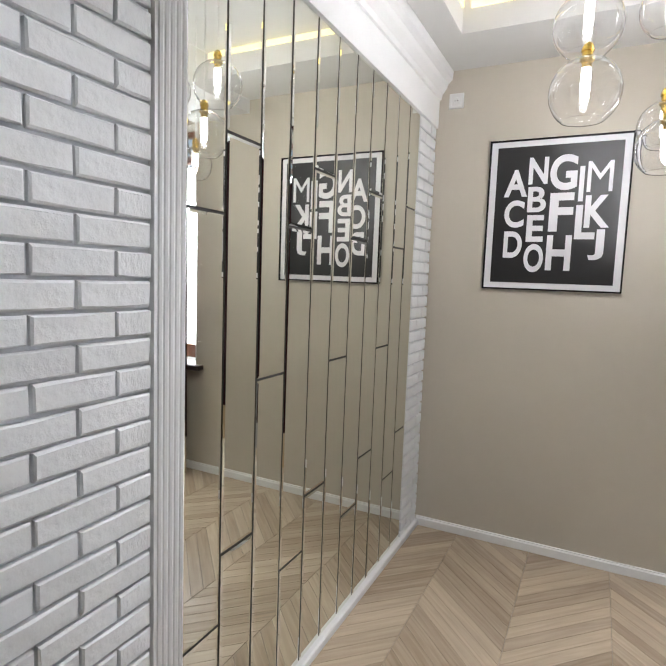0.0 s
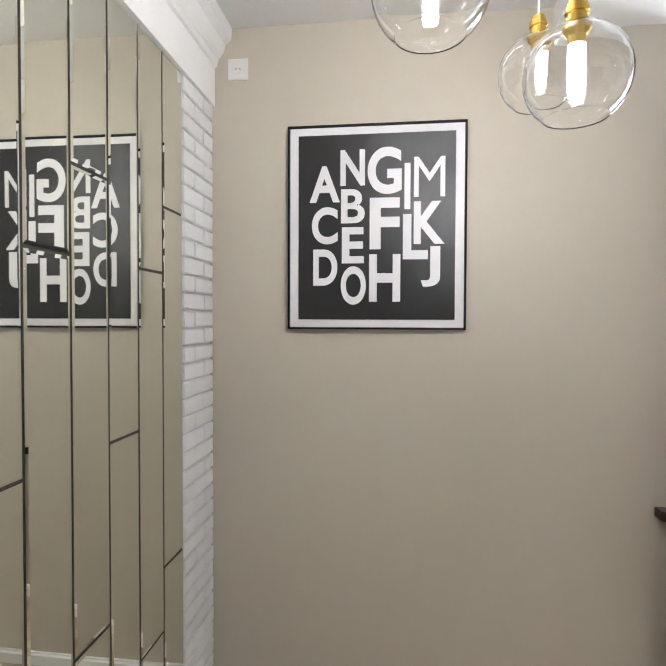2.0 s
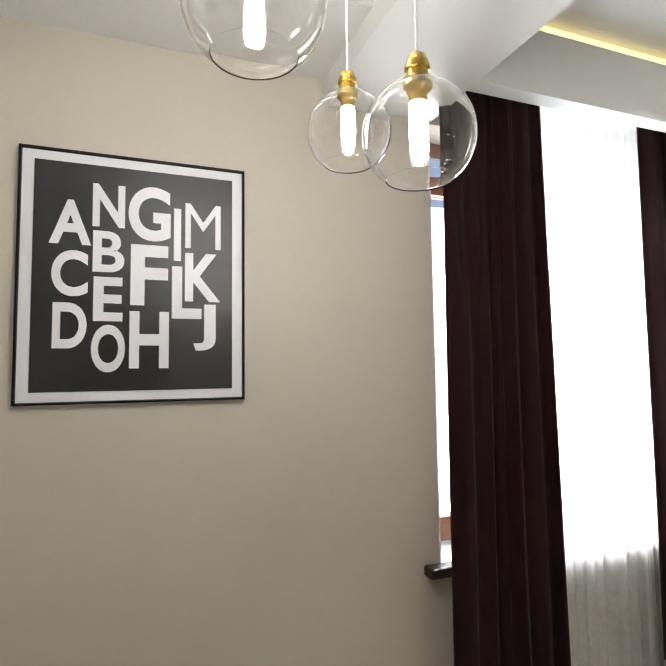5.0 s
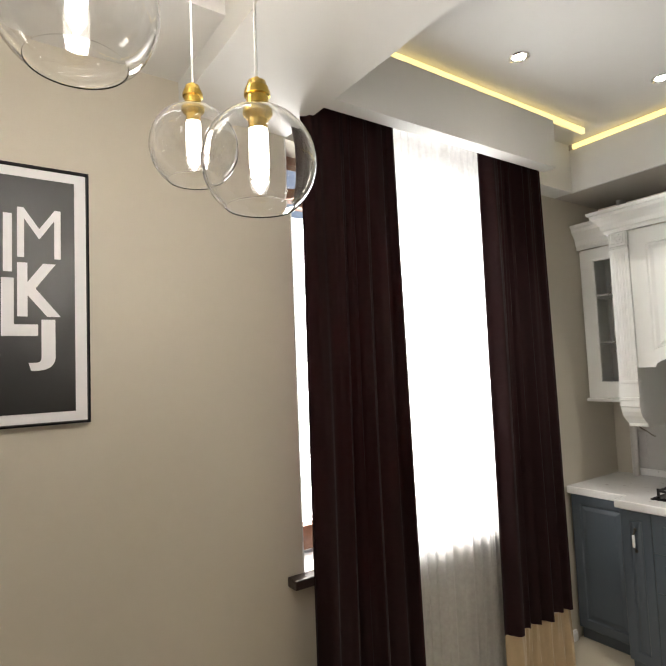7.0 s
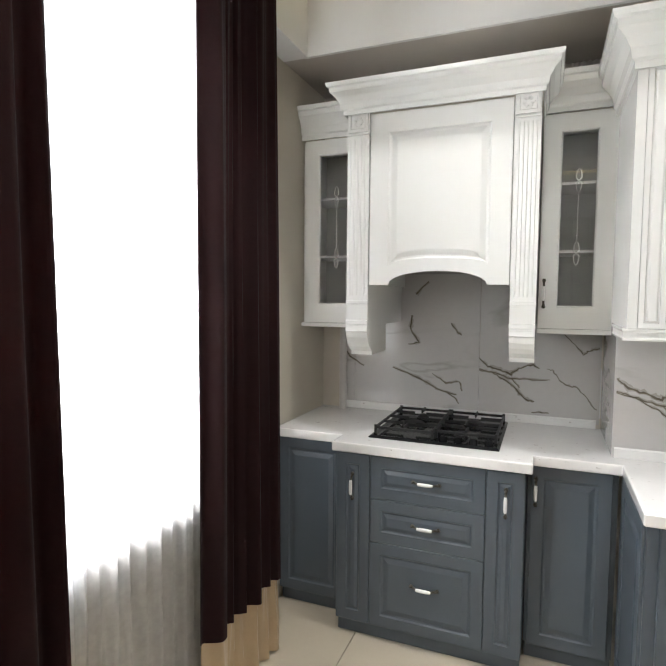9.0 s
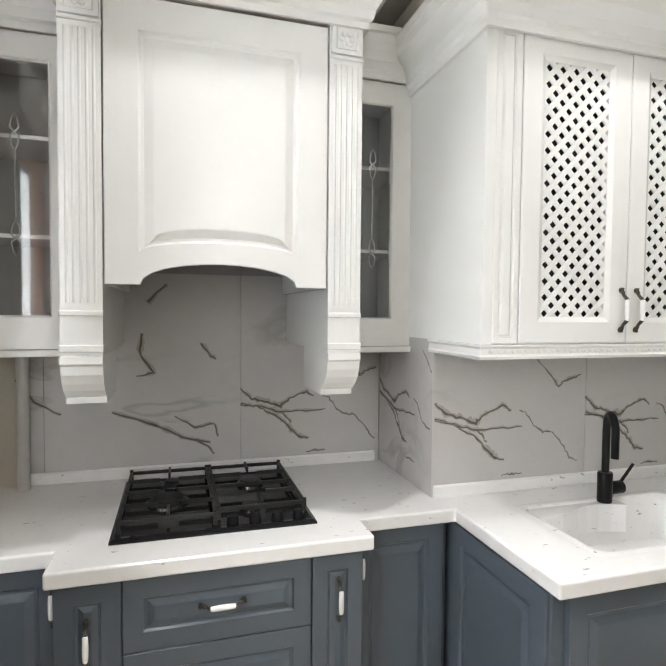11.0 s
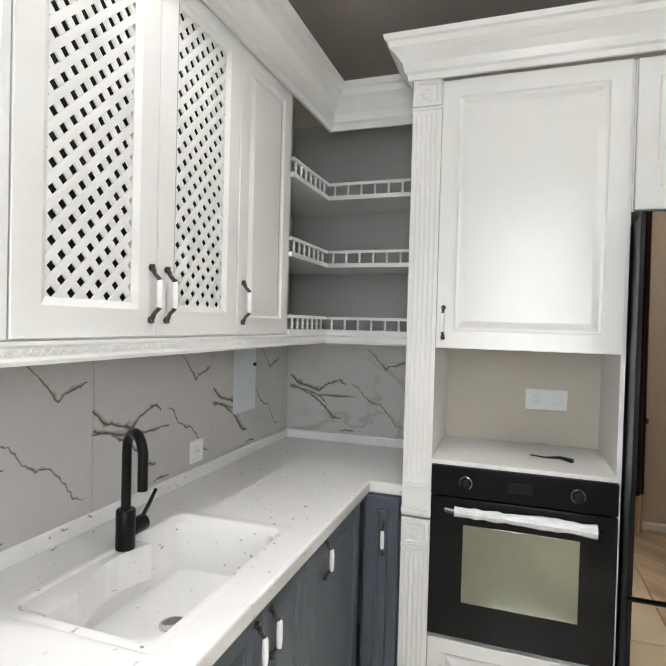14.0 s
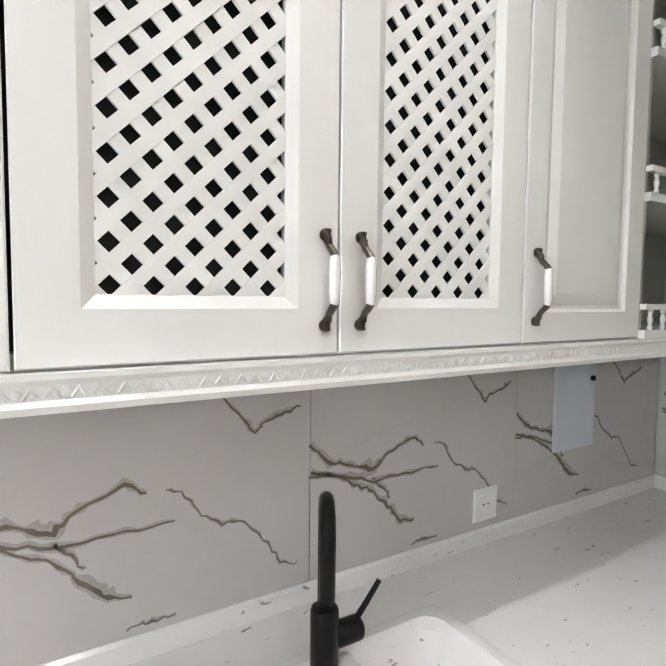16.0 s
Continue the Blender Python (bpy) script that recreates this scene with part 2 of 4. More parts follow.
def block(x0, y0, z0, x1, y1, z1, bevel=0.0, bm=None):
    own = bm is None
    bm = bm or bmesh.new()
    b2 = bmesh.new()
    bmesh.ops.create_cube(b2, size=1)
    for v in b2.verts:
        v.co = Vector(((x0 + x1) / 2 + v.co.x * (x1 - x0), (y0 + y1) / 2 + v.co.y * (y1 - y0), (z0 + z1) / 2 + v.co.z * (z1 - z0)))
    if bevel:
        bmesh.ops.bevel(b2, geom=b2.edges[:], offset=bevel, segments=2, affect="EDGES", profile=0.5)
    return merge(bm, b2)


def merge(bm, b2):
    table = {v: bm.verts.new(v.co) for v in b2.verts}
    for f in b2.faces:
        bm.faces.new([table[v] for v in f.verts])
    b2.free()
    return bm


def loops(bm, rows, cap_first=True, cap_last=True, closed=True):
    """Skin through rows of points of one length."""
    vs = [[bm.verts.new(p) for p in row] for row in rows]
    k = len(rows[0])
    for a, b in zip(vs, vs[1:]):
        for i in range(k if closed else k - 1):
            j = (i + 1) % k
            bm.faces.new((a[i], a[j], b[j], b[i]))
    if cap_first:
        bm.faces.new(vs[0][::-1])
    if cap_last:
        bm.faces.new(vs[-1])
    return bm


def lathe(profile, seg=24, axis="z", centre=(0, 0, 0), bm=None, cap=True):
    bm = bm or bmesh.new()
    c = Vector(centre)
    rows = []
    for r, h in profile:
        row = []
        for i in range(seg):
            a = 2 * math.pi * i / seg
            u, v = r * math.cos(a), r * math.sin(a)
            row.append(c + (Vector((u, v, h)) if axis == "z" else Vector((u, h, v)) if axis == "y" else Vector((h, u, v))))
        rows.append(row)
    return loops(bm, rows, cap, cap)


def tube(points, radii, seg=10, bm=None):
    bm = bm or bmesh.new()
    pts = [Vector(p) for p in points]
    rows = []
    for i, p in enumerate(pts):
        d = (pts[min(i + 1, len(pts) - 1)] - pts[max(i - 1, 0)]).normalized()
        up = Vector((0, 0, 1)) if abs(d.z) < 0.9 else Vector((1, 0, 0))
        a = d.cross(up).normalized()
        if rows and a.dot(last) < 0:
            a = -a
        last = a
        b = d.cross(a)
        r = radii[i] if isinstance(radii, (list, tuple)) else radii
        rows.append([p + a * r * math.cos(2 * math.pi * k / seg) + b * r * math.sin(2 * math.pi * k / seg) for k in range(seg)])
    return loops(bm, rows)


def rect(x0, z0, x1, z1, y):
    return [(x0, y, z0), (x1, y, z0), (x1, y, z1), (x0, y, z1)]


def inset_rows(x0, z0, x1, z1, steps):
    return [rect(x0 + d, z0 + d, x1 - d, z1 - d, y) for d, y in steps]


def panel_door(w, h, t=0.02, rail=0.055):
    """A frame-and-panel door, front at y = 0, from x = 0 to w and z = 0 to h."""
    r = min(rail, w * 0.3, h * 0.3)
    k = min(1.0, w / 0.25, h / 0.25)
    steps = [(0, t), (0, 0.002), (0.002, 0), (r, 0), (r + 0.006 * k, 0.006), (r + 0.014 * k, 0.007), (r + 0.034 * k, 0.0015), (r + 0.037 * k, 0.001)]
    return loops(bmesh.new(), inset_rows(0, 0, w, h, steps))


def moulding(path, profile, closed=False, bm=None):
    """A profile of (out, z) swept along a plan path; out is to the right of the way walked."""
    bm = bm or bmesh.new()
    pts = [Vector((*p, 0)) for p in path]
    rows = []
    for i, p in enumerate(pts):
        a = (p - pts[i - 1]).normalized() if i else (pts[1] - p).normalized()
        b = (pts[i + 1] - p).normalized() if i + 1 < len(pts) else a
        na, nb = Vector((a.y, -a.x, 0)), Vector((b.y, -b.x, 0))
        mit = (na + nb) / (1 + na.dot(nb))
        rows.append([p + mit * o + Vector((0, 0, z)) for o, z in profile])
    return loops(bm, rows)


CROWN = [(0, 0), (0.012, 0), (0.014, 0.022), (0.024, 0.03), (0.03, 0.06), (0.05, 0.09), (0.075, 0.112), (0.078, 0.135), (0.09, 0.14), (0.094, 0.16), (0, 0.16)]


def scroll(half, arch, s):
    bm = tube([(0, -0.002, s * (half + 0.002)), (0, -0.006, s * half), (0, -0.009, s * (half - 0.01)), (0, -0.014, s * (half - 0.02)), (0, -0.024, s * (half - 0.029)), (0, -arch, s * 0.03)],
              [0.003, 0.0072, 0.0066, 0.005, 0.0055, 0.0064], 8)
    return lathe([(0.001, 0), (0.0085, -0.001), (0.0085, -0.004), (0.001, -0.006)], 10, "y", (0, 0, s * (half - 0.004)), bm)


def handle_parts(parent, m, arch=0.028, length=0.128):
    """A bow handle: two bronze scrolls and a porcelain grip, along local z, out to -y."""
    grip = lathe([(0.005, -0.033), (0.0068, -0.03), (0.0078, -0.012), (0.0078, 0.012), (0.0068, 0.03), (0.005, 0.033)], 12, "z", (0, -arch, 0))
    part("grip", grip, PORCELAIN, parent, "white porcelain handle grip", True).matrix_local = m
    for s in (1, -1):
        part("handle_scroll", scroll(length / 2, arch, s), BRONZE, parent, "dark bronze handle scroll", True).matrix_local = m

# ---- the large structure ----
structure("wall_west", block(-0.25, -1.5, 0, 0.072, 4.52, 3.05), MORTAR)
structure("wall_south", block(1.5, 0.64, 0, 4.62, 0.84, 3.05), PAINT)
structure("wall_hall_east", block(1.5, -1.5, 0, 1.66, 0.64, 3.05), PAINT)
structure("wall_hall_south", block(-0.25, -1.66, 0, 1.66, -1.5, 3.05), PAINT)
structure("wall_east", block(4.42, 2.81, 0, 4.62, 4.62, 3.05), PAINT)
structure("wall_sink", block(3.925, 0.84, 0, 4.62, 2.81, 3.05), PAINT)
WX0, WX1, WZ0, WZ1 = 1.932, 3.28, 0.84, 2.68
bm = block(0.072, 4.32, 0, WX0, 4.62, 3.05)
block(WX1, 4.32, 0, 4.42, 4.62, 3.05, bm=bm)
block(WX0, 4.32, 0, WX1, 4.62, WZ0 - 0.03, bm=bm)
block(WX0, 4.32, WZ1, WX1, 4.62, 3.05, bm=bm)
structure("wall_north", bm, PAINT)
structure("window_reveal", block(WX1 - 0.006, 4.318, WZ0, WX1 - 0.001, 4.5, WZ1, bm=block(WX0 + 0.001, 4.318, WZ0, WX0 + 0.006, 4.5, WZ1)), TRIM)
floor = structure("floor", block(-0.25, -1.66, -0.1, 4.62, 4.62, -0.012), TILE)
structure("ground", block(-60, 4.7, -1.2, 60, 120, -1.0), material("garden ground", (0.1, 0.13, 0.06), 0.9, spread=0.4, scale=0.6))

# ceilings: a flat slab, dropped soffits round two trays, and a beam between them
structure("ceiling", block(-0.25, -1.66, 3.0, 4.62, 4.62, 3.1), CEIL)
bm = block(0.07, 3.87, 2.78, 1.46, 4.32, 2.999)
block(0.07, -1.5, 2.78, 0.32, 3.87, 2.999, bm=bm)
block(0.32, -1.5, 2.78, 1.46, 1.2, 2.999, bm=bm)
structure("ceiling_soffit_west", bm, CEIL)
structure("ceiling_tray_west", block(0.32, 1.2, 2.93, 1.46, 3.87, 2.998), CEIL)
structure("ceiling_beam", block(1.46, 0.84, 2.69, 1.95, 4.32, 2.999), CEIL)
structure("ceiling_pelmet", block(1.95, 3.985, 2.69, 3.40, 4.06, 2.955), CEIL)
bm = block(3.90, 0.84, 2.695, 4.42, 4.32, 2.999)
block(1.95, 0.84, 2.695, 3.90, 1.6, 2.999, bm=bm)
structure("ceiling_soffit_east", bm, TAUPE)
structure("ceiling_soffit_north", block(1.95, 4.06, 2.80, 3.40, 4.32, 2.999, bm=block(3.40, 4.20, 2.695, 3.90, 4.32, 2.999)), CEIL)
bm = block(3.88, 1.6, 2.69, 3.899, 4.2, 2.955)
block(1.95, 1.6, 2.69, 3.88, 1.62, 2.955, bm=bm)
structure("trim_tray", bm, CEIL)
structure("trim_tray_north", block(3.40, 4.185, 2.69, 3.88, 4.2, 2.955), CEIL)


def led_strip(x0, y0, z0, x1, y1, z1):
    single("led_strip", block(x0, y0, z0, x1, y1, z1), LED, "glowing warm yellow strip along the ceiling tray", "strip light", "cove lights")


led_strip(3.872, 1.66, 2.957, 3.889, 4.16, 2.985)
led_strip(2.0, 3.99, 2.957, 3.72, 4.01, 2.985)
led_strip(2.0, 1.61, 2.957, 3.85, 1.625, 2.985)
led_strip(0.36, 3.862, 2.895, 1.44, 3.87, 2.925)
led_strip(0.32, 1.25, 2.895, 0.328, 3.85, 2.925)

# crown along the mirror wall and skirting
HEAD = [(0, 0), (0.02, 0), (0.02, 0.16), (0.03, 0.165), (0.034, 0.19), (0.06, 0.225), (0.066, 0.25), (0.09, 0.27), (0.095, 0.318), (0, 0.318)]
structure("trim_mirror_head", moulding([(0.075, 4.32), (0.075, 2.05)][::-1], [(o, z + 2.46) for o, z in HEAD]), TRIM)
SKIRT = [(0, 0), (0.016, 0), (0.016, 0.045), (0.011, 0.051), (0.01, 0.058), (0, 0.058)]
structure("baseboard", moulding([(0.09, 4.32), (3.80, 4.32)], SKIRT), TRIM)
structure("baseboard_mirror", moulding([(0.073, 2.05), (0.073, 4.32)], [(0, 0), (0.034, 0), (0.034, 0.03), (0.028, 0.036), (0, 0.036)]), TRIM)

# fluted upright beside the mirror
bm = block(0.072, 2.052, 0, 0.092, 2.156, 2.46)
for k in range(5):
    y = 2.062 + k * 0.0195
    tube([(0.09, y + 0.008, 0.0), (0.09, y + 0.008, 2.46)], 0.0085, 8, bm)
structure("trim_fluted", bm, TRIM)

# mirror of bevelled strips
mirror = thing("mirror_panel", Matrix.Identity(4), "large greenish mirror covering the wall beside white bricks", "mirror")
part("backing", block(0.073, 2.156, 0.036, 0.077, 4.006, 2.46), GROOVE, mirror, "dark backing in the joints")
EDGES = [2.156 + i * (4.006 - 2.156) / 11 for i in range(12)]
CUTS = ((0.5, 1.717), (0.717, 1.94), (1.22,))
rnd = random.Random(4)
for i in range(11):
    zs = [0.036, *CUTS[i % 3], 2.46]
    for z0, z1 in zip(zs, zs[1:]):
        w, h, g = EDGES[i + 1] - EDGES[i], z1 - z0, 0.0045
        rows = []
        for d, x in ((g, -0.004), (g, 0.0), (g + 0.009, 0.0016)):
            rows.append([(x, -w / 2 + d, -h / 2 + d), (x, w / 2 - d, -h / 2 + d), (x, w / 2 - d, h / 2 - d), (x, -w / 2 + d, h / 2 - d)])
        pane = part("pane", loops(bmesh.new(), rows), MIRROR, mirror)
        pane.matrix_local = pose(0.083, (EDGES[i] + EDGES[i + 1]) / 2, (z0 + z1) / 2, 0, rnd.uniform(-0.1, 0.1), rnd.uniform(-0.3, 0.3))

# window
window = thing("window_1", pose(WX0, 4.5, WZ0), "red-brown wooden window behind curtains", "window", "", "structure")
W, H = WX1 - WX0, WZ1 - WZ0
bm = block(0, 0, 0.02, W, 0.07, 0.125, 0.004)
block(0, 0, H - 0.05, W, 0.07, H, 0.004, bm)
block(0, 0.002, 1.595, W, 0.068, 1.66, 0.004, bm)
for x in (0.0, W / 2 - 0.05, W - 0.07):
    block(x, 0.004, 0.02, x + (0.1 if 0 < x < 1 else 0.07), 0.066, H, 0.004, bm)
part("window_frame", bm, FRAMEWOOD, window)
for x in (0.07, W / 2 + 0.05):
    for z0, z1 in ((0.125, 1.595), (1.66, H - 0.05)):
        pane = part("pane", block(x, 0.03, z0, x + W / 2 - 0.12, 0.036, z1), GLASS, window)
        pane.visible_shadow = False
# white here puts the daylight flooding the sill's top into its colour
part("window_sill", block(-0.002, -0.18, -0.03, W + 0.002, 0.07, 0.002), TRIM, window, "sill board whitened for the daylight on its top")
part("sill_nosing", block(-0.075, -0.246, -0.035, W + 0.06, -0.181, 0.004, 0.006), SILLWOOD, window, "dark brown sill edge")

# ---- curtains ----


def folds(x0, x1, y, z0, z1, waves, depth, seed, flare=0.0):
    n, rows = waves * 16, []
    for j in range(15):
        t = j / 14
        z = z1 + (z0 - z1) * t
        front, back = [], []
        for i in range(n + 1):
            u = i / n
            v = u * waves + 0.22 * math.sin(2 * math.pi * u * 1.7 + seed) + 0.06 * math.sin(4 * t + seed + 7 * u)
            off = depth * (0.5 + 0.5 * t) * (0.75 + 0.25 * math.sin(9 * u + seed)) * math.sin(2 * math.pi * v) + 0.45 * depth * math.sin(2 * math.pi * u * waves * 0.37 + seed + t) + 0.12 * depth * math.sin(2 * math.pi * v * 2.6 + 2 * t)
            x = x0 + (x1 - x0) * u + flare * t * (u - 0.5)
            front.append((x, y + off, z))
            back.append((x, y + off + 0.004, z))
        rows.append(front + back[::-1])
    return loops(bmesh.new(), rows)


def drape(x0, x1, seed, hem, label):
    ob = thing("curtain", pose((x0 + x1) / 2, 4.14, 0), label, "curtain", "window drapes")
    c = (x0 + x1) / 2
    part("drape", folds(x0 - c, x1 - c, 0, hem, 2.795, 6, 0.03, seed, 0.03), VELVET, ob, "dark burgundy velvet", True)
    part("hem", folds(x0 - c - 0.012, x1 - c + 0.012, 0.004, 0.012, hem + 0.002, 6, 0.027, seed), GOLD, ob, "gold beige satin border", True)


drape(1.905, 2.385, 1, 0.30, "dark burgundy velvet curtain with gold hem beside window")
drape(2.985, 3.47, 2, 0.33, "dark burgundy velvet curtain with gold hem near kitchen")
single("sheer_curtain", folds(2.30, 3.10, 4.21, 0.02, 2.795, 14, 0.015, 3), VOILE, "sheer white voile curtain hanging over the bright window", "curtain", smooth=True)

# ---- picture ----
picture = thing("framed_print", pose(0.413, 4.32, 1.524), "square black alphabet print with white mat in black frame", "picture")
PW, PH = 0.722, 0.831
rows = inset_rows(0, 0, PW, PH, [(0, -0.001), (0, -0.024), (0.006, -0.025), (0.009, -0.016), (0.009, -0.012)])
part("frame", loops(bmesh.new(), rows), BLACK, picture, "thin black frame")
part("mat", block(0.009, -0.015, 0.009, PW - 0.009, -0.0125, PH - 0.009), LETTER, picture, "white mat border")
part("print", block(0.044, -0.0175, 0.04, PW - 0.044, -0.0155, PH - 0.04), PRINT, picture, "black printed sheet")
LETTERS = {"A": (0.86, 2.054, 0.985, 2.202), "N": (0.987, 2.12, 1.087, 2.265), "G": (1.098, 2.083, 1.235, 2.272), "I": (1.246, 2.02, 1.27, 2.205), "M": (1.284, 2.068, 1.407, 2.228),
           "B": (0.99, 1.968, 1.087, 2.106), "F": (1.107, 1.861, 1.228, 2.069), "K": (1.284, 1.88, 1.406, 2.051), "C": (0.87, 1.884, 0.977, 2.035), "E": (0.994, 1.805, 1.084, 1.952),
           "L": (1.241, 1.819, 1.341, 2.001), "D": (0.876, 1.715, 0.976, 1.863), "O": (0.99, 1.637, 1.093, 1.793), "H": (1.106, 1.649, 1.232, 1.841), "J": (1.314, 1.709, 1.39, 1.871)}
for ch, (x0, z0, x1, z1) in LETTERS.items():
    cu = bpy.data.curves.new("letter", "FONT")
    cu.body, cu.offset, cu.extrude = ch, 0.0 if ch == "M" else 0.022 if ch == "B" else 0.03, 0.02
    tmp = new("letter_outline", cu)
    me = bpy.data.meshes.new_from_object(tmp.evaluated_get(bpy.context.evaluated_depsgraph_get()))
    bpy.data.objects.remove(tmp)
    lo = [min(v.co[k] for v in me.vertices) for k in range(3)]
    hi = [max(v.co[k] for v in me.vertices) for k in range(3)]
    for v in me.vertices:
        u, w = (v.co.x - lo[0]) / (hi[0] - lo[0]), (v.co.y - lo[1]) / (hi[1] - lo[1])
        v.co = (x0 - 0.770 + u * (x1 - x0), -0.0178 - (v.co.z > 0) * 0.0006, z0 - 1.536 + w * (z1 - z0))
    me.materials.clear()
    me.materials.append(LETTER)
    ob = new("letter", me)
    ob.parent = picture

# ---- pendants ----


def pendant(x, y, z, r, label):
    ob = thing("pendant_lamp", pose(x, y, z), label, "pendant lamp", "pendants over the dining place")
    rows, n = [], 14
    a0, a1 = math.asin(0.2), math.pi - math.asin(0.6)
    ring = [(r * math.sin(a0 + (a1 - a0) * i / n), r * math.cos(a0 + (a1 - a0) * i / n)) for i in range(n + 1)]
    prof = ring + [(q * (1 - 0.0022 / r), h * (1 - 0.0022 / r)) for q, h in ring[::-1]]
    shade = part("globe", lathe(prof + [prof[0]], 40, cap=False), GLASS, ob, "clear glass globe open below", True)
    shade.visible_shadow = False
    s = r * 0.98
    part("socket", lathe([(0.004, s + 0.052), (0.007, s + 0.046), (0.015, s + 0.044), (0.017, s + 0.036), (0.019, s + 0.034), (0.019, s + 0.028), (0.0215, s + 0.027), (0.0215, s + 0.02), (0.018, s + 0.018), (0.018, s + 0.002), (0.0245, s), (0.0245, s - 0.01), (0.016, s - 0.02), (0.015, s - 0.04)], 24), BRASS, ob, "brass lamp socket", True)
    part("bulb", lathe([(0.006, s - 0.03), (0.0155, s - 0.036), (0.016, s - 0.036 - r * 0.62), (0.006, s - 0.04 - r * 0.63)], 16), BULB, ob, "lit tubular bulb", True)
    part("bulb_tip", lathe([(0.016, s - 0.037 - r * 0.62), (0.014, s - 0.045 - r * 0.85), (0.003, s - 0.05 - r * 0.98)], 12), GLASS, ob, "", True).visible_shadow = False
    part("cord", tube([(0, 0, s + 0.04), (0, 0, 2.93 - z)], 0.0022, 6), PLASTIC, ob, "thin pale cord")


pendant(1.185, 3.145, 2.0, 0.093, "low clear glass globe pendant with brass socket")
pendant(1.197, 3.468, 2.15, 0.093, "clear glass globe pendant hanging beside the beige wall")
pendant(0.93, 3.225, 2.225, 0.12, "large clear glass globe pendant with brass socket")
pendant(0.92, 3.31, 2.485, 0.12, "high clear glass globe pendant with brass socket")
pendant(1.17, 3.262, 2.478, 0.094, "high small clear glass globe pendant with brass socket")


def downlight(x, y, z, watts):
    ob = thing("downlight", pose(x, y, z), "lit round recessed downlight with chrome rim", "ceiling lamp", "downlights")
    part("rim", lathe([(0.03, 0.001), (0.045, 0), (0.045, -0.004), (0.036, -0.007), (0.03, -0.002)], 24), CHROME, ob, "chrome rim", True)
    part("lens", lathe([(0.029, 0), (0.029, -0.002)], 20), SPOT, ob, "glowing lens")
    lamp("downlight_beam", "SPOT", pose(x, y, z - 0.02), watts, (1, 0.975, 0.94), radius=0.03, cone=84)


# the last two are unseen, added to light the kitchen from its middle
for x, y in ((2.794, 3.753), (3.556, 3.505), (2.5, 2.5), (3.3, 2.4)):
    downlight(x, y, 3.0, 42)
for x, y in ((0.7, 1.7), (1.1, 2.4), (0.6, 3.0)):
    downlight(x, y, 2.93, 30)

# socket on the picture wall


def wall_socket(m, label):
    ob = thing("wall_socket", m, label, "socket")
    part("plate", loops(bmesh.new(), inset_rows(-0.042, -0.042, 0.042, 0.042, [(0, 0), (0, -0.009), (0.003, -0.011), (0.012, -0.011), (0.014, -0.009)])), PLASTIC, ob)
    part("insert", lathe([(0.019, -0.0095), (0.017, -0.013), (0.015, -0.013), (0.014, -0.0105), (0.001, -0.0105)], 20, "y"), PLASTIC, ob, "", True)
    for dx in (-0.008, 0.008):
        part("pin_hole", lathe([(0.0026, -0.0105), (0.0026, -0.0112)], 8, "y", (dx, 0, 0)), MATBLACK, ob, "dark pin hole")


wall_socket(pose(0.197, 4.32, 2.607), "white socket high on the beige wall")
wall_socket(pose(3.921, 1.673, 1.004, 0, 0, -90), "white socket on the marble tiles above the counter")

# ---- kitchen ----
EAST, NORTHWARD = -90, 180


def front_door(parent, u0, z0, u1, z1, y=0.0, mat=SLATE, rail=0.05, name="door", label=""):
    d = part(name, panel_door(u1 - u0 - 0.003, z1 - z0 - 0.003, 0.02, rail), mat, parent, label)
    d.matrix_local = pose(u0 + 0.0015, y, z0 + 0.0015)
    return d


def grip_at(door, u, z, flat=False, length=0.12):
    return handle_parts(door, pose(u, 0, z, 0, 90 if flat else 0, 0), 0.026, length)


def base_unit(m, width, depth, doors, label, plinth=0.07, top=0.855):
    """A base cabinet; doors: (u0, z0, u1, z1, handle u, handle z, flat) in the unit's own measure."""
    ob = thing("base_cabinet", m, label, "cabinet", "base cabinets")
    part("body", block(0.0, 0.021, plinth, width, depth, top), SLATE, ob)
    part("plinth", block(0.004, 0.03, 0.0, width - 0.004, 0.05, plinth), SLATE, ob)
    for u0, z0, u1, z1, hu, hz, flat in doors:
        d = front_door(ob, u0, z0, u1, z1, name="drawer" if flat else "door")
        if hu is not None:
            grip_at(d, hu - u0, hz - z0, flat)
    return ob


base_unit(pose(3.70, 3.95, 0, 0, 0, EAST), 0.81, 0.7,
          [(0, 0.07, 0.16, 0.85, 0.077, 0.70, False), (0.16, 0.655, 0.658, 0.85, 0.41, 0.755, True), (0.16, 0.457, 0.658, 0.655, 0.41, 0.56, True),
           (0.16, 0.07, 0.658, 0.457, 0.41, 0.29, True), (0.658, 0.07, 0.81, 0.85, 0.735, 0.72, False)], "blue-grey drawer cabinet under the gas hob")
base_unit(pose(3.83, 4.31, 0, 0, 0, EAST), 0.355, 0.58, [(0, 0.07, 0.355, 0.85, 0.335, 0.75, False)], "blue-grey panelled cabinet beside the window wall")
base_unit(pose(3.83, 3.135, 0, 0, 0, EAST), 0.34, 0.58, [(0.012, 0.07, 0.32, 0.85, 0.03, 0.74, False)], "blue-grey panelled cabinet between hob and sink")
side = base_unit(pose(3.33, 2.775, 0, 0, 0, EAST), 1.33, 0.59,
                 [(0.035, 0.07, 0.49, 0.85, 0.455, 0.76, False), (0.49, 0.07, 0.755, 0.85, 0.53, 0.76, False), (0.755, 0.07, 1.29, 0.85, 0.90, 0.78, False)], "blue-grey panelled sink cabinet with three doors", top=0.71)
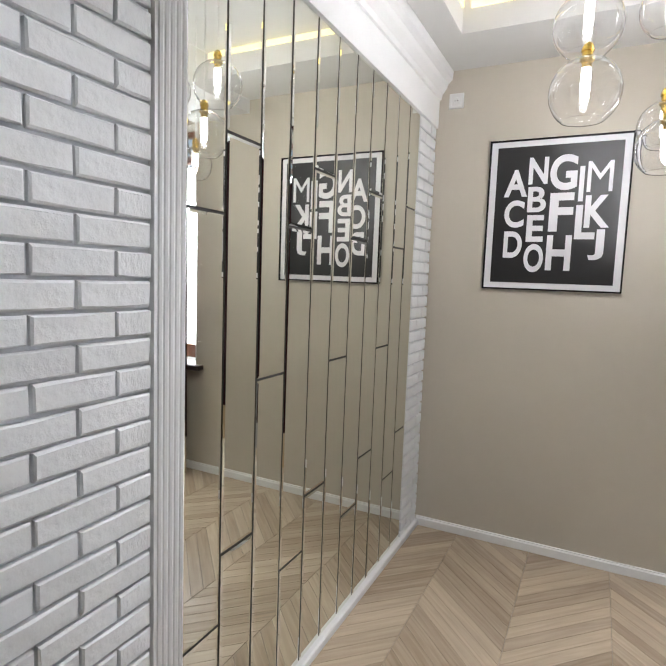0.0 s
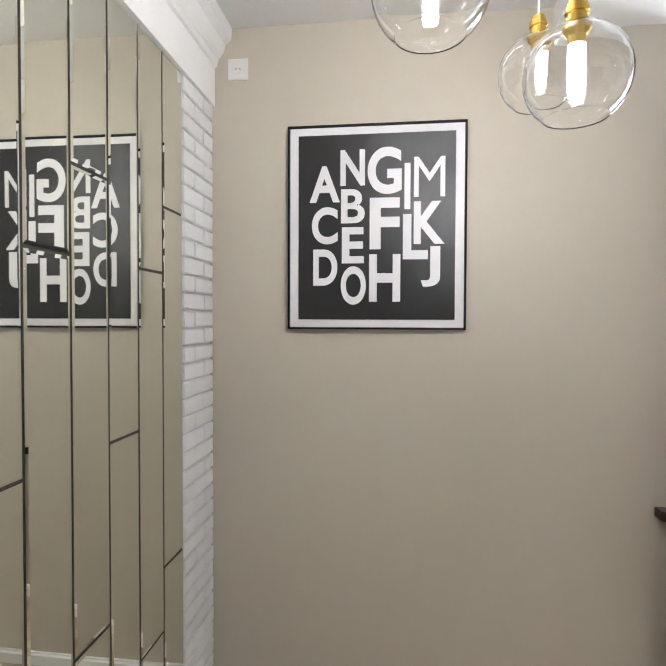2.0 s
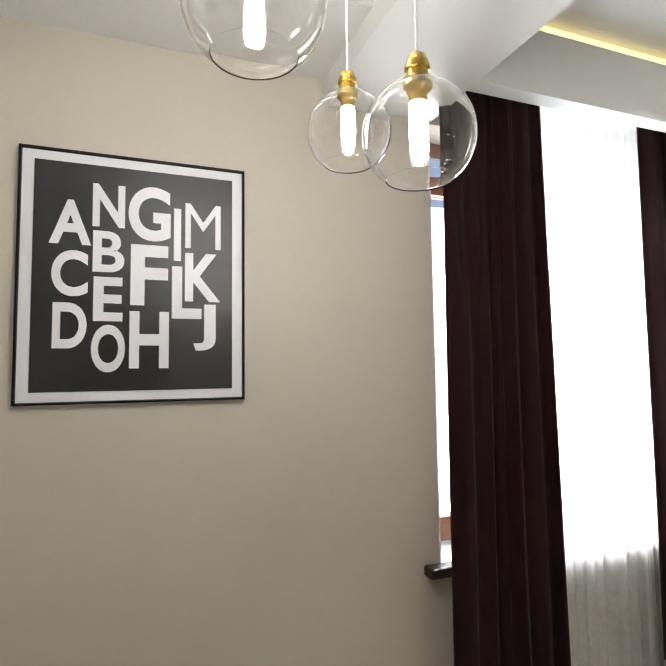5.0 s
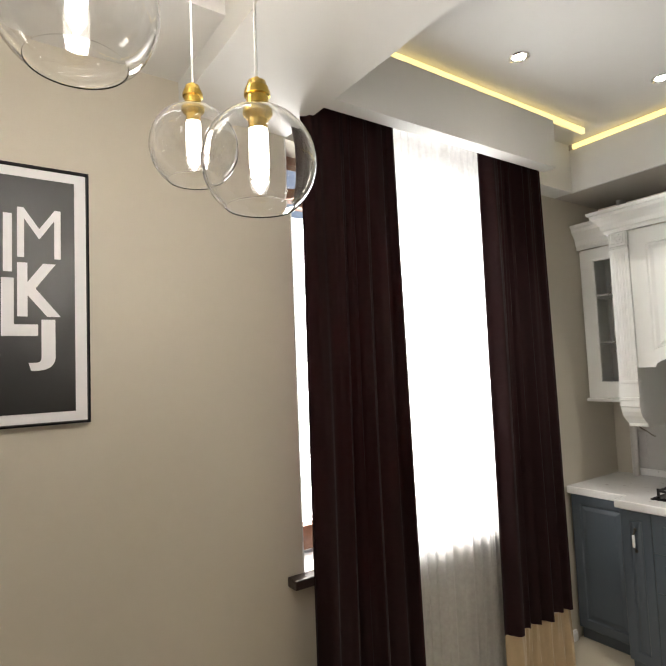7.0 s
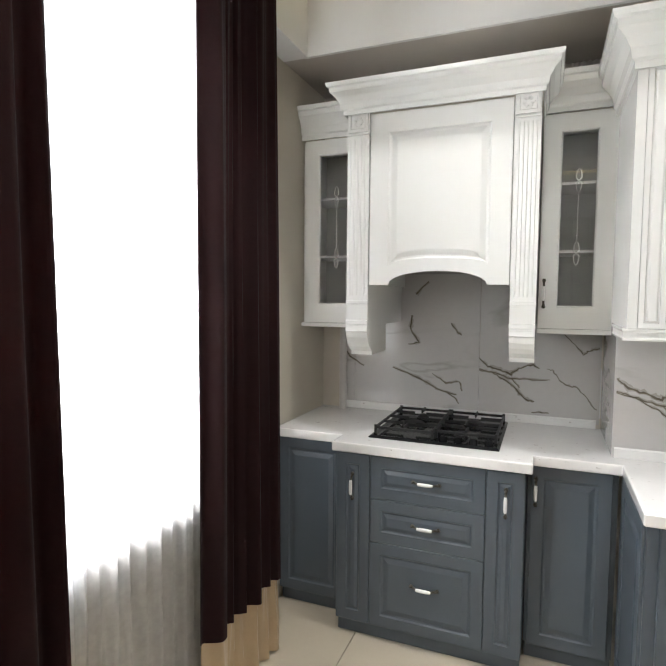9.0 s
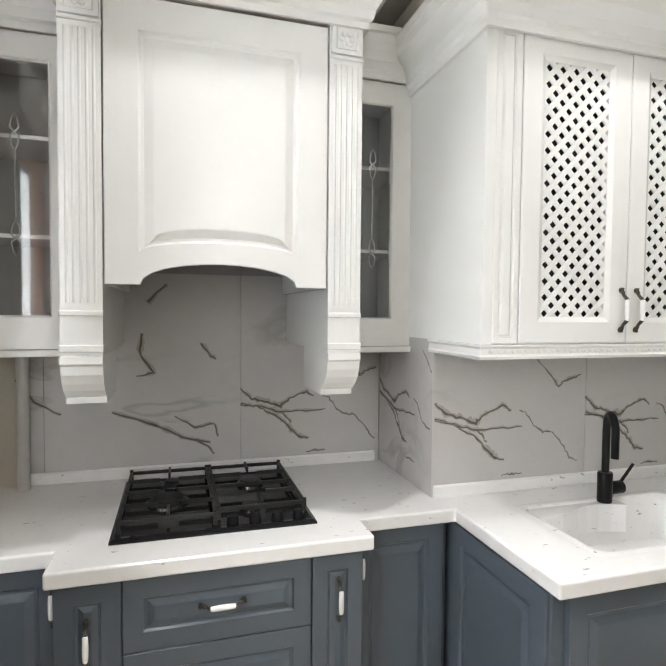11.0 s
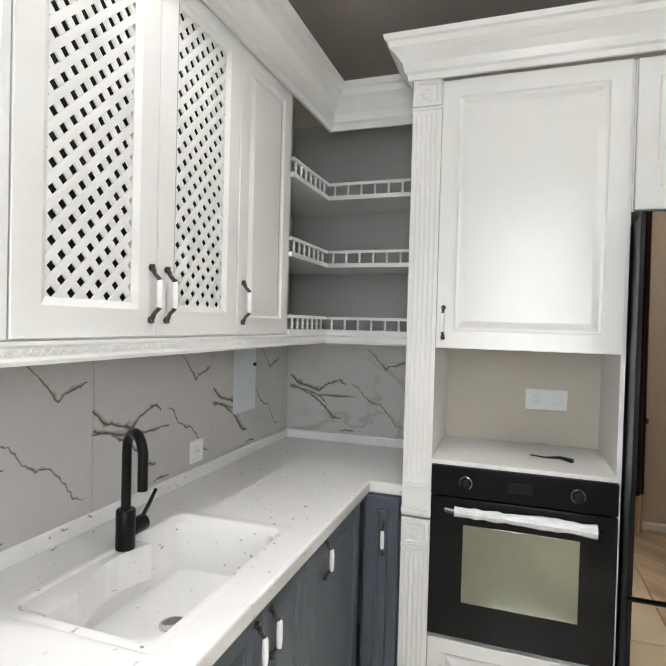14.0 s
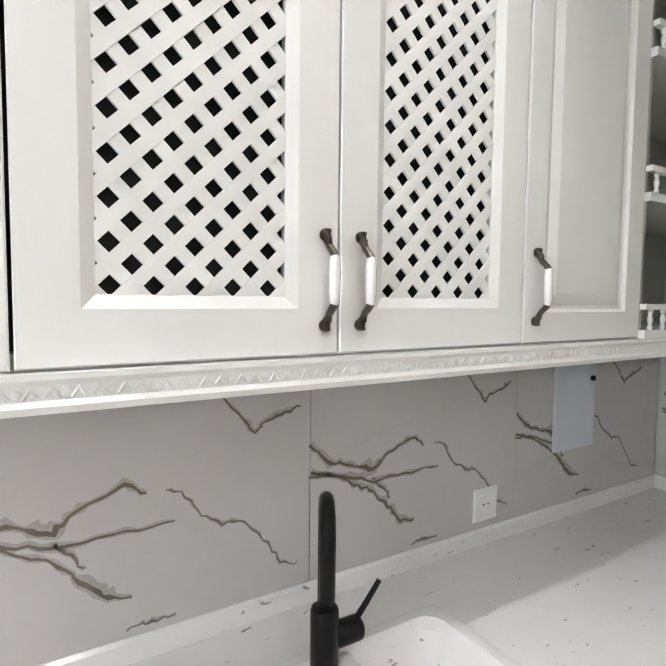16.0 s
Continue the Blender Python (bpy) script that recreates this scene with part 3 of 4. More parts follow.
part("top_rail", block(0.0, 0.021, 0.71, 1.33, 0.06, 0.855, bm=block(0.0, 0.06, 0.71, 0.02, 0.59, 0.855)), SLATE, side)
end = part("end_panel", panel_door(0.47, 0.78, 0.012, 0.06), SLATE, side)
end.matrix_local = pose(-0.011, 0.5, 0.07, 0, 0, -90)
base_unit(pose(3.33, 1.45, 0, 0, 0, NORTHWARD), 0.145, 0.55, [(0.01, 0.07, 0.14, 0.85, 0.083, 0.70, False)], "narrow blue-grey cabinet beside the oven tower")

# worktop with the basin's opening
XS = [3.308, 3.40, 3.678, 3.762, 3.80, 3.924, 4.418]
XS2 = [3.17, *XS]
YS = [0.842, 1.433, 1.985, 2.585, 2.79, 2.81, 3.114, 3.966, 4.318]
bm = bmesh.new()
grid = {}


def vert(i, j, z):
    if (i, j, z) not in grid:
        grid[i, j, z] = bm.verts.new((XS2[i], YS[j], z))
    return grid[i, j, z]


def covered(i, j):
    if not (0 <= i < len(XS2) - 1 and 0 <= j < len(YS) - 1):
        return False
    x, y = (XS2[i] + XS2[i + 1]) / 2, (YS[j] + YS[j + 1]) / 2
    if y < 1.433:
        return x < 3.924
    if y < 2.79:
        return 3.308 < x < 3.924 and not (3.40 < x < 3.762 and 1.985 < y < 2.585)
    if y < 2.81:
        return 3.80 < x < 3.924
    return x > (3.678 if 3.114 < y < 3.966 else 3.80)


for i in range(len(XS2) - 1):
    for j in range(len(YS) - 1):
        if covered(i, j):
            for z, flip in ((0.9, 1), (0.856, -1)):
                bm.faces.new([vert(i, j, z), vert(i + 1, j, z), vert(i + 1, j + 1, z), vert(i, j + 1, z)][::flip])
            for di, dj, a, b in ((-1, 0, (i, j), (i, j + 1)), (1, 0, (i + 1, j + 1), (i + 1, j)), (0, -1, (i + 1, j), (i, j)), (0, 1, (i, j + 1), (i + 1, j + 1))):
                if not covered(i + di, j + dj):
                    bm.faces.new([vert(*a, 0.9), vert(*a, 0.856), vert(*b, 0.856), vert(*b, 0.9)])
bmesh.ops.recalc_face_normals(bm, faces=bm.faces)
sharp = [e for e in bm.edges if len(e.link_faces) == 2 and e.calc_face_angle() > 1]
bmesh.ops.bevel(bm, geom=sharp, offset=0.007, segments=3, affect="EDGES", profile=0.5)
single("worktop", bm, STONE, "white speckled stone worktop with rounded front edge", "worktop")
LIP = [(0, 0), (0.018, 0), (0.018, 0.036), (0.012, 0.042), (0, 0.042)]
bm = moulding([(3.17, 0.843), (3.924, 0.843)][::-1], [(o, z + 0.9005) for o, z in LIP])
moulding([(3.924, 2.811), (3.924, 0.862)], [(o, z + 0.9005) for o, z in LIP], bm=bm)
moulding([(4.419, 4.2), (4.419, 2.84)], [(o, z + 0.9005) for o, z in LIP], bm=bm)
single("backsplash_lip", bm, STONE, "white stone upstand along the worktop's back", "upstand")

# sink


def rounded(x0, y0, x1, y1, r, z, n=5):
    pts = []
    for cx, cy, a in ((x1 - r, y1 - r, 0), (x0 + r, y1 - r, 90), (x0 + r, y0 + r, 180), (x1 - r, y0 + r, 270)):
        for k in range(n + 1):
            t = radians(a + 90 * k / n)
            pts.append((cx + r * math.cos(t), cy + r * math.sin(t), z))
    return pts


sink = thing("sink", pose(0, 0, 0), "white moulded stone sink with a raised ledge", "sink")
rows = [rounded(3.385, 1.97, 3.777, 2.60, 0.02, 0.9015), rounded(3.395, 1.98, 3.767, 2.59, 0.025, 0.9035), rounded(3.408, 1.995, 3.755, 2.577, 0.04, 0.9015),
        rounded(3.42, 2.005, 3.745, 2.567, 0.05, 0.885), rounded(3.435, 2.02, 3.735, 2.555, 0.06, 0.75), rounded(3.46, 2.05, 3.71, 2.53, 0.06, 0.735), rounded(3.575, 2.25, 3.595, 2.27, 0.009, 0.73)]
part("basin", loops(bmesh.new(), rows, False, True), STONE, sink, "", True)
rows = [[(3.70 + 0.03 * math.sin((y - 2.2) * 14), y, z) for y in [2.2 + k * 0.045 for k in range(9)]] + [(3.752, y, z) for y in [2.56 - k * 0.045 for k in range(9)]] for z in (0.8, 0.888, 0.894)]
part("ledge", loops(bmesh.new(), rows), STONE, sink, "wavy ledge behind the basin")
part("drain", lathe([(0.035, 0.7315), (0.035, 0.735), (0.028, 0.7355), (0.02, 0.733)], 20, "z", (3.585, 2.26, 0)), CHROME, sink, "chrome drain", True)

# tap
tap = thing("kitchen_tap", pose(3.739, 2.255, 0.897), "matt black swan-neck kitchen tap behind the sink", "tap")
part("body", lathe([(0.024, 0), (0.0245, 0.004), (0.0245, 0.098), (0.0225, 0.102), (0.0135, 0.103)], 24), MATBLACK, tap, "", True)
arc = [(0, 0, 0.1), (0, 0, 0.18), (0, 0, 0.25)] + [(-0.045 + 0.045 * math.cos(a), 0.05 * (1 - math.cos(a)) / 2, 0.255 + 0.052 * math.sin(a)) for a in [math.pi * k / 12 for k in range(1, 13)]] + [(-0.0905, 0.0505, 0.22), (-0.091, 0.051, 0.175)]
part("spout", tube(arc, 0.0125, 14), MATBLACK, tap, "", True)
part("lever_hub", lathe([(0.02, 0.0), (0.022, -0.004), (0.022, -0.05), (0.019, -0.054)], 20, "y", (0, -0.018, 0.045)), MATBLACK, tap, "", True)
part("lever", tube([(0, -0.06, 0.055), (-0.005, -0.085, 0.09), (-0.01, -0.108, 0.125)], [0.006, 0.0055, 0.005], 10), MATBLACK, tap, "", True)

# wall tiles
splash = tagged(new("wall_tiles", mesh("wall_tiles", block(4.4185, 2.82, 0.95, 4.4192, 4.2, 1.2), MORTAR)), "grey-white marble wall tiles with dark veins", "wall tiles", "", "structure")


def marble_tile(x0, y0, z0, x1, y1, z1):
    part("tile", block(x0, y0, z0, x1, y1, z1, 0.0008), MARBLE, splash)


VEINS = (((0.0, 1.225, 5), (0.045, 1.185, 9), (0.11, 1.168, 7), (0.16, 1.15, 12), (0.20, 1.182, 5), (0.27, 1.208, 7), (0.31, 1.18, 2)),
         ((0.0, 1.163, 4), (0.08, 1.15, 6), (0.16, 1.125, 6), (0.27, 1.128, 5), (0.37, 1.13, 2)),
         ((0.0, 1.17, 5), (0.06, 1.155, 4), (0.11, 1.128, 6), (0.16, 1.10, 5), (0.2, 1.06, 9), (0.24, 1.02, 9), (0.29, 1.012, 2)),
         ((0.335, 1.188, 2), (0.365, 1.178, 3), (0.40, 1.13, 3), (0.44, 1.105, 4), (0.48, 1.10, 3), (0.53, 1.045, 3), (0.56, 1.0, 3), (0.61, 0.985, 1)),
         ((0.41, 1.37, 2), (0.46, 1.32, 3), (0.505, 1.268, 5), (0.52, 1.285, 4), (0.57, 1.30, 6), (0.61, 1.315, 2)),
         ((0.16, 1.13, 4), (0.19, 1.10, 5), (0.21, 1.075, 2)), ((0.27, 0.955, 2), (0.31, 0.96, 5), (0.36, 0.955, 2)))


VEINS_HOB = (((-0.09, 1.286, 5), (-0.03, 1.2, 7), (0.075, 1.141, 4)),
             ((0.225, 1.155, 6), (0.38, 1.095, 9), (0.49, 1.045, 6), (0.61, 1.008, 5)),
             ((0.455, 1.13, 3), (0.53, 1.082, 7), (0.605, 1.09, 5), (0.618, 1.03, 4)),
             ((0.475, 1.045, 5), (0.565, 1.014, 7), (0.615, 0.957, 3)),
             ((0.425, 1.635, 6), (0.34, 1.547, 9)), ((0.335, 1.447, 7), (0.327, 1.373, 8), (0.375, 1.3, 7), (0.30, 1.281, 3)),
             ((0.55, 1.408, 6), (0.59, 1.361, 8), (0.618, 1.345, 7)))


def veining(origin, way, out, widest, seed, low=0.0, lines=VEINS):
    """Broken dark veins of one printed tile: tapered ribbons lying on its face."""
    rv, bm, soft = random.Random(seed), bmesh.new(), bmesh.new()
    o, w, n = Vector(origin), Vector(way), Vector(out)
    for line in lines:
        pts = []
        for (u0, z0, a), (u1, z1, b) in zip(line, line[1:]):
            for k in range(5):
                t = k / 5
                pts.append((u0 + (u1 - u0) * t + rv.uniform(-0.003, 0.003), z0 + (z1 - z0) * t + rv.uniform(-0.0035, 0.0035), (a + (b - a) * t) * rv.uniform(0.35, 0.75) * 0.001))
        pts = [p for p in pts if p[0] < widest]
        rows, wide = [], []
        for i, (u, z, h) in enumerate(pts):
            du, dz = pts[min(i + 1, len(pts) - 1)][0] - pts[max(i - 1, 0)][0], pts[min(i + 1, len(pts) - 1)][1] - pts[max(i - 1, 0)][1]
            q = max(1e-6, math.hypot(du, dz))
            c = o + w * u + Vector((0, 0, z + low)) + n * 0.0003
            side = (w * (-dz / q) + Vector((0, 0, du / q))) * h
            rows.append([c + side * 0.8, c - side * 0.8])
            up, down = rv.uniform(1.6, 3.4), rv.uniform(1.2, 2.4)
            wide.append([c + side * up - n * 0.0002, c - side * down - n * 0.0002])
        if len(rows) > 2:
            loops(bm, rows, False, False, False)
            loops(soft, wide, False, False, False)
    tagged(part("veining", soft, VEIN_EDGE, splash, "pale grey vein edges"), kind="stuff")
    tagged(part("veining", bm, VEIN, splash, "dark grey-brown veins"), kind="stuff")


for k in range(3):
    veining((3.915, 2.811 - k * 0.625, 0), (0, -1, 0), (-1, 0, 0), 0.62, k)
veining((4.41, 4.115, 0), (0, -1, 0), (-1, 0, 0), 0.7, 7, 0.0, VEINS_HOB)
veining((4.41, 3.41, 0), (0, -1, 0), (-1, 0, 0), 0.58, 8)
veining((4.40, 2.819, 0), (-1, 0, 0), (0, 1, 0), 0.48, 12, 0.03)
veining((3.9, 0.85, 0), (-1, 0, 0), (0, 1, 0), 0.62, 15)
for y0, y1 in ((2.826, 3.409), (3.411, 4.114), (4.116, 4.2)):
    marble_tile(4.41, y0, 0.92, 4.418, y1, 1.70)
marble_tile(3.915, 2.811, 0.9015, 4.409, 2.819, 1.46)
for y0, y1 in ((0.852, 0.935), (0.937, 1.56), (1.562, 2.185), (2.187, 2.811)):
    marble_tile(3.915, y0, 0.92, 3.923, y1, 1.46)
marble_tile(3.17, 0.842, 0.92, 3.914, 0.85, 1.46)


# hood
def arch_outline(d, y):
    """The hood front's outline, inset by d, with its bottom arched."""
    w, h = 0.605, 0.752
    k0 = min(1, d / 0.085)
    u0, rise = d + 0.088 * (1 - k0), 0.06 - 0.028 * k0
    pts = [(d, y, h - d), (d, y, d), (u0 + 0.001, y, d)]
    for k in range(1, 12):
        a = math.pi * k / 12
        pts.append((0.3025 - (0.3015 - u0) * math.cos(a), y, d + rise * math.sin(a) ** 0.9))
    return pts + [(w - u0 - 0.001, y, d), (w - d, y, d), (w - d, y, h - d)]


hood = thing("range_hood", pose(3.795, 3.836, 1.603, 0, 0, EAST), "white panelled hood cabinet with arched front over the hob", "range hood")
part("front", loops(bmesh.new(), [arch_outline(d, y) for d, y in ((0, 0.02), (0, 0.002), (0.002, 0), (0.085, 0), (0.092, 0.006), (0.1, 0.007), (0.122, 0.001), (0.126, 0.0005))]), LACQUER, hood)
bm = block(-0.003, 0.021, 0.0, 0.014, 0.61, 0.75)
block(0.591, 0.021, 0, 0.608, 0.61, 0.75, bm=bm)
block(0.014, 0.021, 0.6, 0.591, 0.61, 0.75, bm=bm)
part("body", bm, LACQUER, hood)
part("filter", block(0.02, 0.04, 0.07, 0.585, 0.58, 0.11), BLACK, hood, "black extractor underside")
part("shield", block(0.016, 0.6, 0.1, 0.589, 0.606, 0.6), MARBLE, hood)


def fluted_post(parent, u0, u1, z0, z1, y, corbel=True):
    """A fluted pilaster with a carved block on top, in the parent's own measure."""
    bm = block(u0, y + 0.012, z0, u1, y + 0.05, z1)
    n = 5
    for k in range(n):
        u = u0 + (u1 - u0) * (k + 1) / (n + 1)
        tube([(u, y + 0.0136, z0 + 0.14), (u, y + 0.0136, z1 - 0.12)], (u1 - u0) * 0.042, 10, bm)
    post = part("pilaster", bm, LACQUER, parent)
    for za, zb in ((z0 + 0.01, z0 + 0.03), (z0 + 0.105, z0 + 0.12), (z1 - 0.105, z1 - 0.095)):
        part("band", block(u0 - 0.002, y + 0.004, za, u1 + 0.002, y + 0.049, zb, 0.003), LACQUER, post)
    bm = loops(bmesh.new(), inset_rows(u0 + 0.004, z1 - 0.092, u1 - 0.004, z1 - 0.002, [(0, y + 0.012), (0, y + 0.002), (0.012, y), (0.016, y + 0.005)]))
    c = ((u0 + u1) / 2, (z1 - 0.047))
    for k in range(6):
        a = math.pi * k / 3
        lathe([(0.001, -0.004), (0.008, -0.002), (0.009, 0.004)], 8, "y", (c[0] + 0.016 * math.cos(a), y + 0.004, c[1] + 0.016 * math.sin(a)), bm)
    part("rosette", bm, LACQUER, parent, "carved leaf rosette", True)


for u0, u1 in ((-0.106, -0.004), (0.609, 0.709)):
    fluted_post(hood, u0, u1, -0.19, 0.77, -0.016)
    prof = [(-0.012, 0.0), (-0.014, -0.02), (-0.006, -0.026), (-0.002, -0.05), (0.012, -0.075), (0.032, -0.095), (0.055, -0.11), (0.07, -0.118), (0.07, -0.135), (0.3, -0.135), (0.3, 0.0)]
    part("corbel", loops(bmesh.new(), [[(u, y, -0.19 + z) for y, z in prof] for u in (u0, u1)]), LACQUER, hood, "curved white corbel")
    part("side_panel", block(u0 + 0.001, 0.035, -0.19, u1 - 0.001, 0.61, 0.77), LACQUER, hood)
cr = part("crown", moulding([(4.418, 3.945), (3.782, 3.945), (3.782, 3.124), (4.418, 3.124)], [(o * 0.8, z * 0.8 + 2.357) for o, z in CROWN]), LACQUER, hood)
cr.matrix_parent_inverse = hood.matrix_world.inverted()


# glass cabinets
def glass_cabinet(y_top, width, u0, u1, hinge, label):
    ob = thing("glass_cabinet", pose(4.11, y_top, 1.41, 0, 0, EAST), label, "cabinet", "glass-fronted cabinets")
    h, t = 0.955, 0.016
    bm = block(0, 0.021, 0, t, 0.305, h)
    block(width - t, 0.021, 0, width, 0.305, h, bm=bm)
    block(t, 0.021, 0, width - t, 0.305, t, bm=bm)
    block(t, 0.021, h - t, width - t, 0.305, h, bm=bm)
    part("body", bm, LACQUER, ob)
    # back greyed for the shade behind the glass
    part("back", block(t, 0.297, t, width - t, 0.304, h - t), SHADE, ob, "back panel greyed for shade")
    for z in (0.345, 0.65):
        part("shelf", block(t, 0.04, z, width - t, 0.295, z + 0.012), LACQUER, ob)
    r = 0.075
    rows = [rect(u0, 0.002, u1, h, 0.02), rect(u0, 0.002, u1, h, 0.0), rect(u0 + r, 0.1, u1 - r, h - 0.075, 0.0), rect(u0 + r + 0.006, 0.106, u1 - r - 0.006, h - 0.081, 0.008), rect(u0 + r + 0.006, 0.106, u1 - r - 0.006, h - 0.081, 0.02)]
    door = part("door", loops(bmesh.new(), rows + [rows[0]], False, False), LACQUER, ob, "white framed glass door")
    pane = part("pane", block(u0 + r - 0.004, 0.009, 0.1, u1 - r + 0.004, 0.013, h - 0.075), GLASS, door)
    pane.visible_shadow = False
    um = (u0 + u1) / 2
    bm = tube([(um, 0.006, 0.40), (um, 0.006, 0.60)], 0.0022, 6)
    for zc in (0.34, 0.66):
        for sx, sz in ((1, 1), (-1, 1), (1, -1), (-1, -1)):
            tube([(um, 0.006, zc), (um + sx * 0.012, 0.004, zc + sz * 0.012), (um + sx * 0.008, 0.005, zc + sz * 0.04), (um, 0.006, zc + sz * 0.055)], [0.004, 0.003, 0.002, 0.001], 6, bm)
    part("ornament", bm, CHROME, door, "shiny cut ornament on the glass", True)
    handle_parts(door, pose(u0 + 0.022 if hinge else u1 - 0.022, 0, 0.16))
    part("light_rail", block(-0.002, -0.012, -0.022, width + 0.002, 0.02, 0.0, 0.004), LACQUER, ob)
    cr = part("crown", moulding([(4.11, y_top), (4.11, y_top - width)], [(o * 0.75, z + 2.37) for o, z in CROWN]), LACQUER, ob)
    cr.matrix_parent_inverse = ob.matrix_world.inverted()
    return ob


glass_cabinet(4.315, 0.368, 0.02, 0.366, False, "white glass-fronted wall cabinet beside the window wall")
glass_cabinet(3.122, 0.305, 0.0, 0.303, True, "white glass-fronted wall cabinet beside the sink wall")

# lattice wall cabinets
upper = thing("wall_cabinet", pose(3.613, 2.808, 1.445, 0, 0, EAST), "white wall cabinet with two lattice doors over the sink", "cabinet")
part("side_panel", block(-0.014, 0.0, 0, 0.018, 0.497, 0.91), LACQUER, upper)
part("side_panel", block(1.237, 0.021, 0.018, 1.255, 0.31, 0.892), LACQUER, upper)
part("bottom_board", block(0.018, 0.021, 0, 1.255, 0.31, 0.018), LACQUER, upper)
part("top_board", block(0.018, 0.021, 0.892, 1.255, 0.31, 0.91), LACQUER, upper)
# sheet behind the lattice holes, its near-black replaces the cabinet's inner shade
part("inside", block(0.1, 0.03, 0.02, 0.88, 0.034, 0.89), INNER_SHADE, upper, "near-black sheet standing for the shade behind the lattice")
front_door(upper, 0.018, 0, 0.106, 0.905, 0.0, LACQUER, 0.018, "filler_panel")


def clip(poly, x0, z0, x1, z1):
    for axis, lim, sign in ((0, x0, 1), (0, x1, -1), (1, z0, 1), (1, z1, -1)):
        out = []
        for a, b in zip(poly, poly[1:] + poly[:1]):
            ia, ib = (a[axis] - lim) * sign >= 0, (b[axis] - lim) * sign >= 0
            if ia:
                out.append(a)
            if ia != ib:
                t = (lim - a[axis]) / (b[axis] - a[axis])
                out.append((a[0] + t * (b[0] - a[0]), a[1] + t * (b[1] - a[1])))
        poly = out
        if len(poly) < 3:
            return []
    return poly


def lattice_door(u0, u1, hu, label):
    w, h = u1 - u0 - 0.003, 0.9
    steps = [(0, 0.02), (0, 0.002), (0.002, 0)]
    a, b, c, d = 0.062, 0.062, w - 0.062, h - 0.062
    rows = inset_rows(0, 0, w, h, steps) + [rect(a, b, c, d, 0.0), rect(a + 0.016, b + 0.016, c - 0.016, d - 0.016, 0.009), rect(a + 0.016, b + 0.016, c - 0.016, d - 0.016, 0.02)]
    door = part("door", loops(bmesh.new(), rows + [rows[0]], False, False), LACQUER, upper, label)
    door.matrix_local = pose(u0 + 0.0015, 0, 0.003)
    x0, z0, x1, z1 = a + 0.014, b + 0.014, c - 0.014, d - 0.014
    s, hw = 0.0478, 0.0118
    for k in range(-30, 30):
        for sign, y in ((1, 0.0085), (-1, 0.0095)):
            o = k * s + (0.0009 if sign > 0 else 0.0399)
            L = 2.0
            mid = ((x0 + x1) / 2, (z0 + z1) / 2)
            line = [(mid[0] - L, mid[1] - L * sign + o + hw), (mid[0] - L, mid[1] - L * sign + o - hw), (mid[0] + L, mid[1] + L * sign + o - hw), (mid[0] + L, mid[1] + L * sign + o + hw)]
            poly = clip(line, x0, z0, x1, z1)
            if len(poly) > 2:
                part("slat", loops(bmesh.new(), [[(p[0], y + e, p[1]) for p in poly] for e in (0.0, 0.004)]), LACQUER, door)
    handle_parts(door, pose(hu - u0, 0, 0.1), 0.028, 0.13)


lattice_door(0.107, 0.495, 0.469, "white door with a diagonal lattice panel")
lattice_door(0.495, 0.88, 0.527, "white door with a diagonal lattice panel")
d = front_door(upper, 0.88, 0.001, 1.257, 0.903, 0.0, LACQUER, 0.055)
handle_parts(d, pose(0.028, 0, 0.1), 0.028, 0.13)
cr = part("crown", moulding([(4.11, 2.822), (3.606, 2.822), (3.606, 1.163), (3.19, 1.163)], [(o, z * 1.08 + 2.326) for o, z in CROWN]), LACQUER, upper)
cr.matrix_parent_inverse = upper.matrix_world.inverted()
RAIL = [(0, 0), (0.012, 0), (0.015, 0.008), (0.011, 0.014), (0.011, 0.03), (0.016, 0.036), (0.016, 0.042), (0, 0.042)]
bm = moulding([(3.92, 2.822), (3.611, 2.822), (3.611, 1.163), (3.19, 1.163)], [(o, z + 1.403) for o, z in RAIL])
cr = part("light_rail", bm, LACQUER, upper, "carved moulding under the cabinet")
cr.matrix_parent_inverse = upper.matrix_world.inverted()
bm = bmesh.new()
for k in range(26):
    y = 2.79 - k * 0.045
    lathe([(0.001, 3.5975), (0.005, 3.5985), (0.0055, 3.601)], 6, "x", (0, y, 1.425), bm)
    for s in (-1, 1):
        tube([(3.6, y + s * 0.006, 1.419), (3.5998, y + s * 0.013, 1.43), (3.6, y + s * 0.019, 1.421)], 0.0022, 5, bm)
cr = part("carving", bm, LACQUER, upper, "carved leaf frieze", True)
cr.matrix_parent_inverse = upper.matrix_world.inverted()

# open corner shelves
shelf = thing("corner_shelf", pose(0, 0, 0), "white open corner shelf with small balustrade rails and shade-greyed back", "shelf")
# inner faces greyed for the shade of the open recess
part("back", block(3.905, 0.86, 1.45, 3.92, 1.545, 2.48), SHADE, shelf, "back panel greyed for shade")
part("back", block(3.19, 0.842, 1.45, 3.905, 0.857, 2.48), SHADE, shelf, "back panel greyed for shade")
part("side", block(3.615, 1.54, 1.448, 3.905, 1.552, 2.36), SHADE, shelf, "side panel greyed for shade")


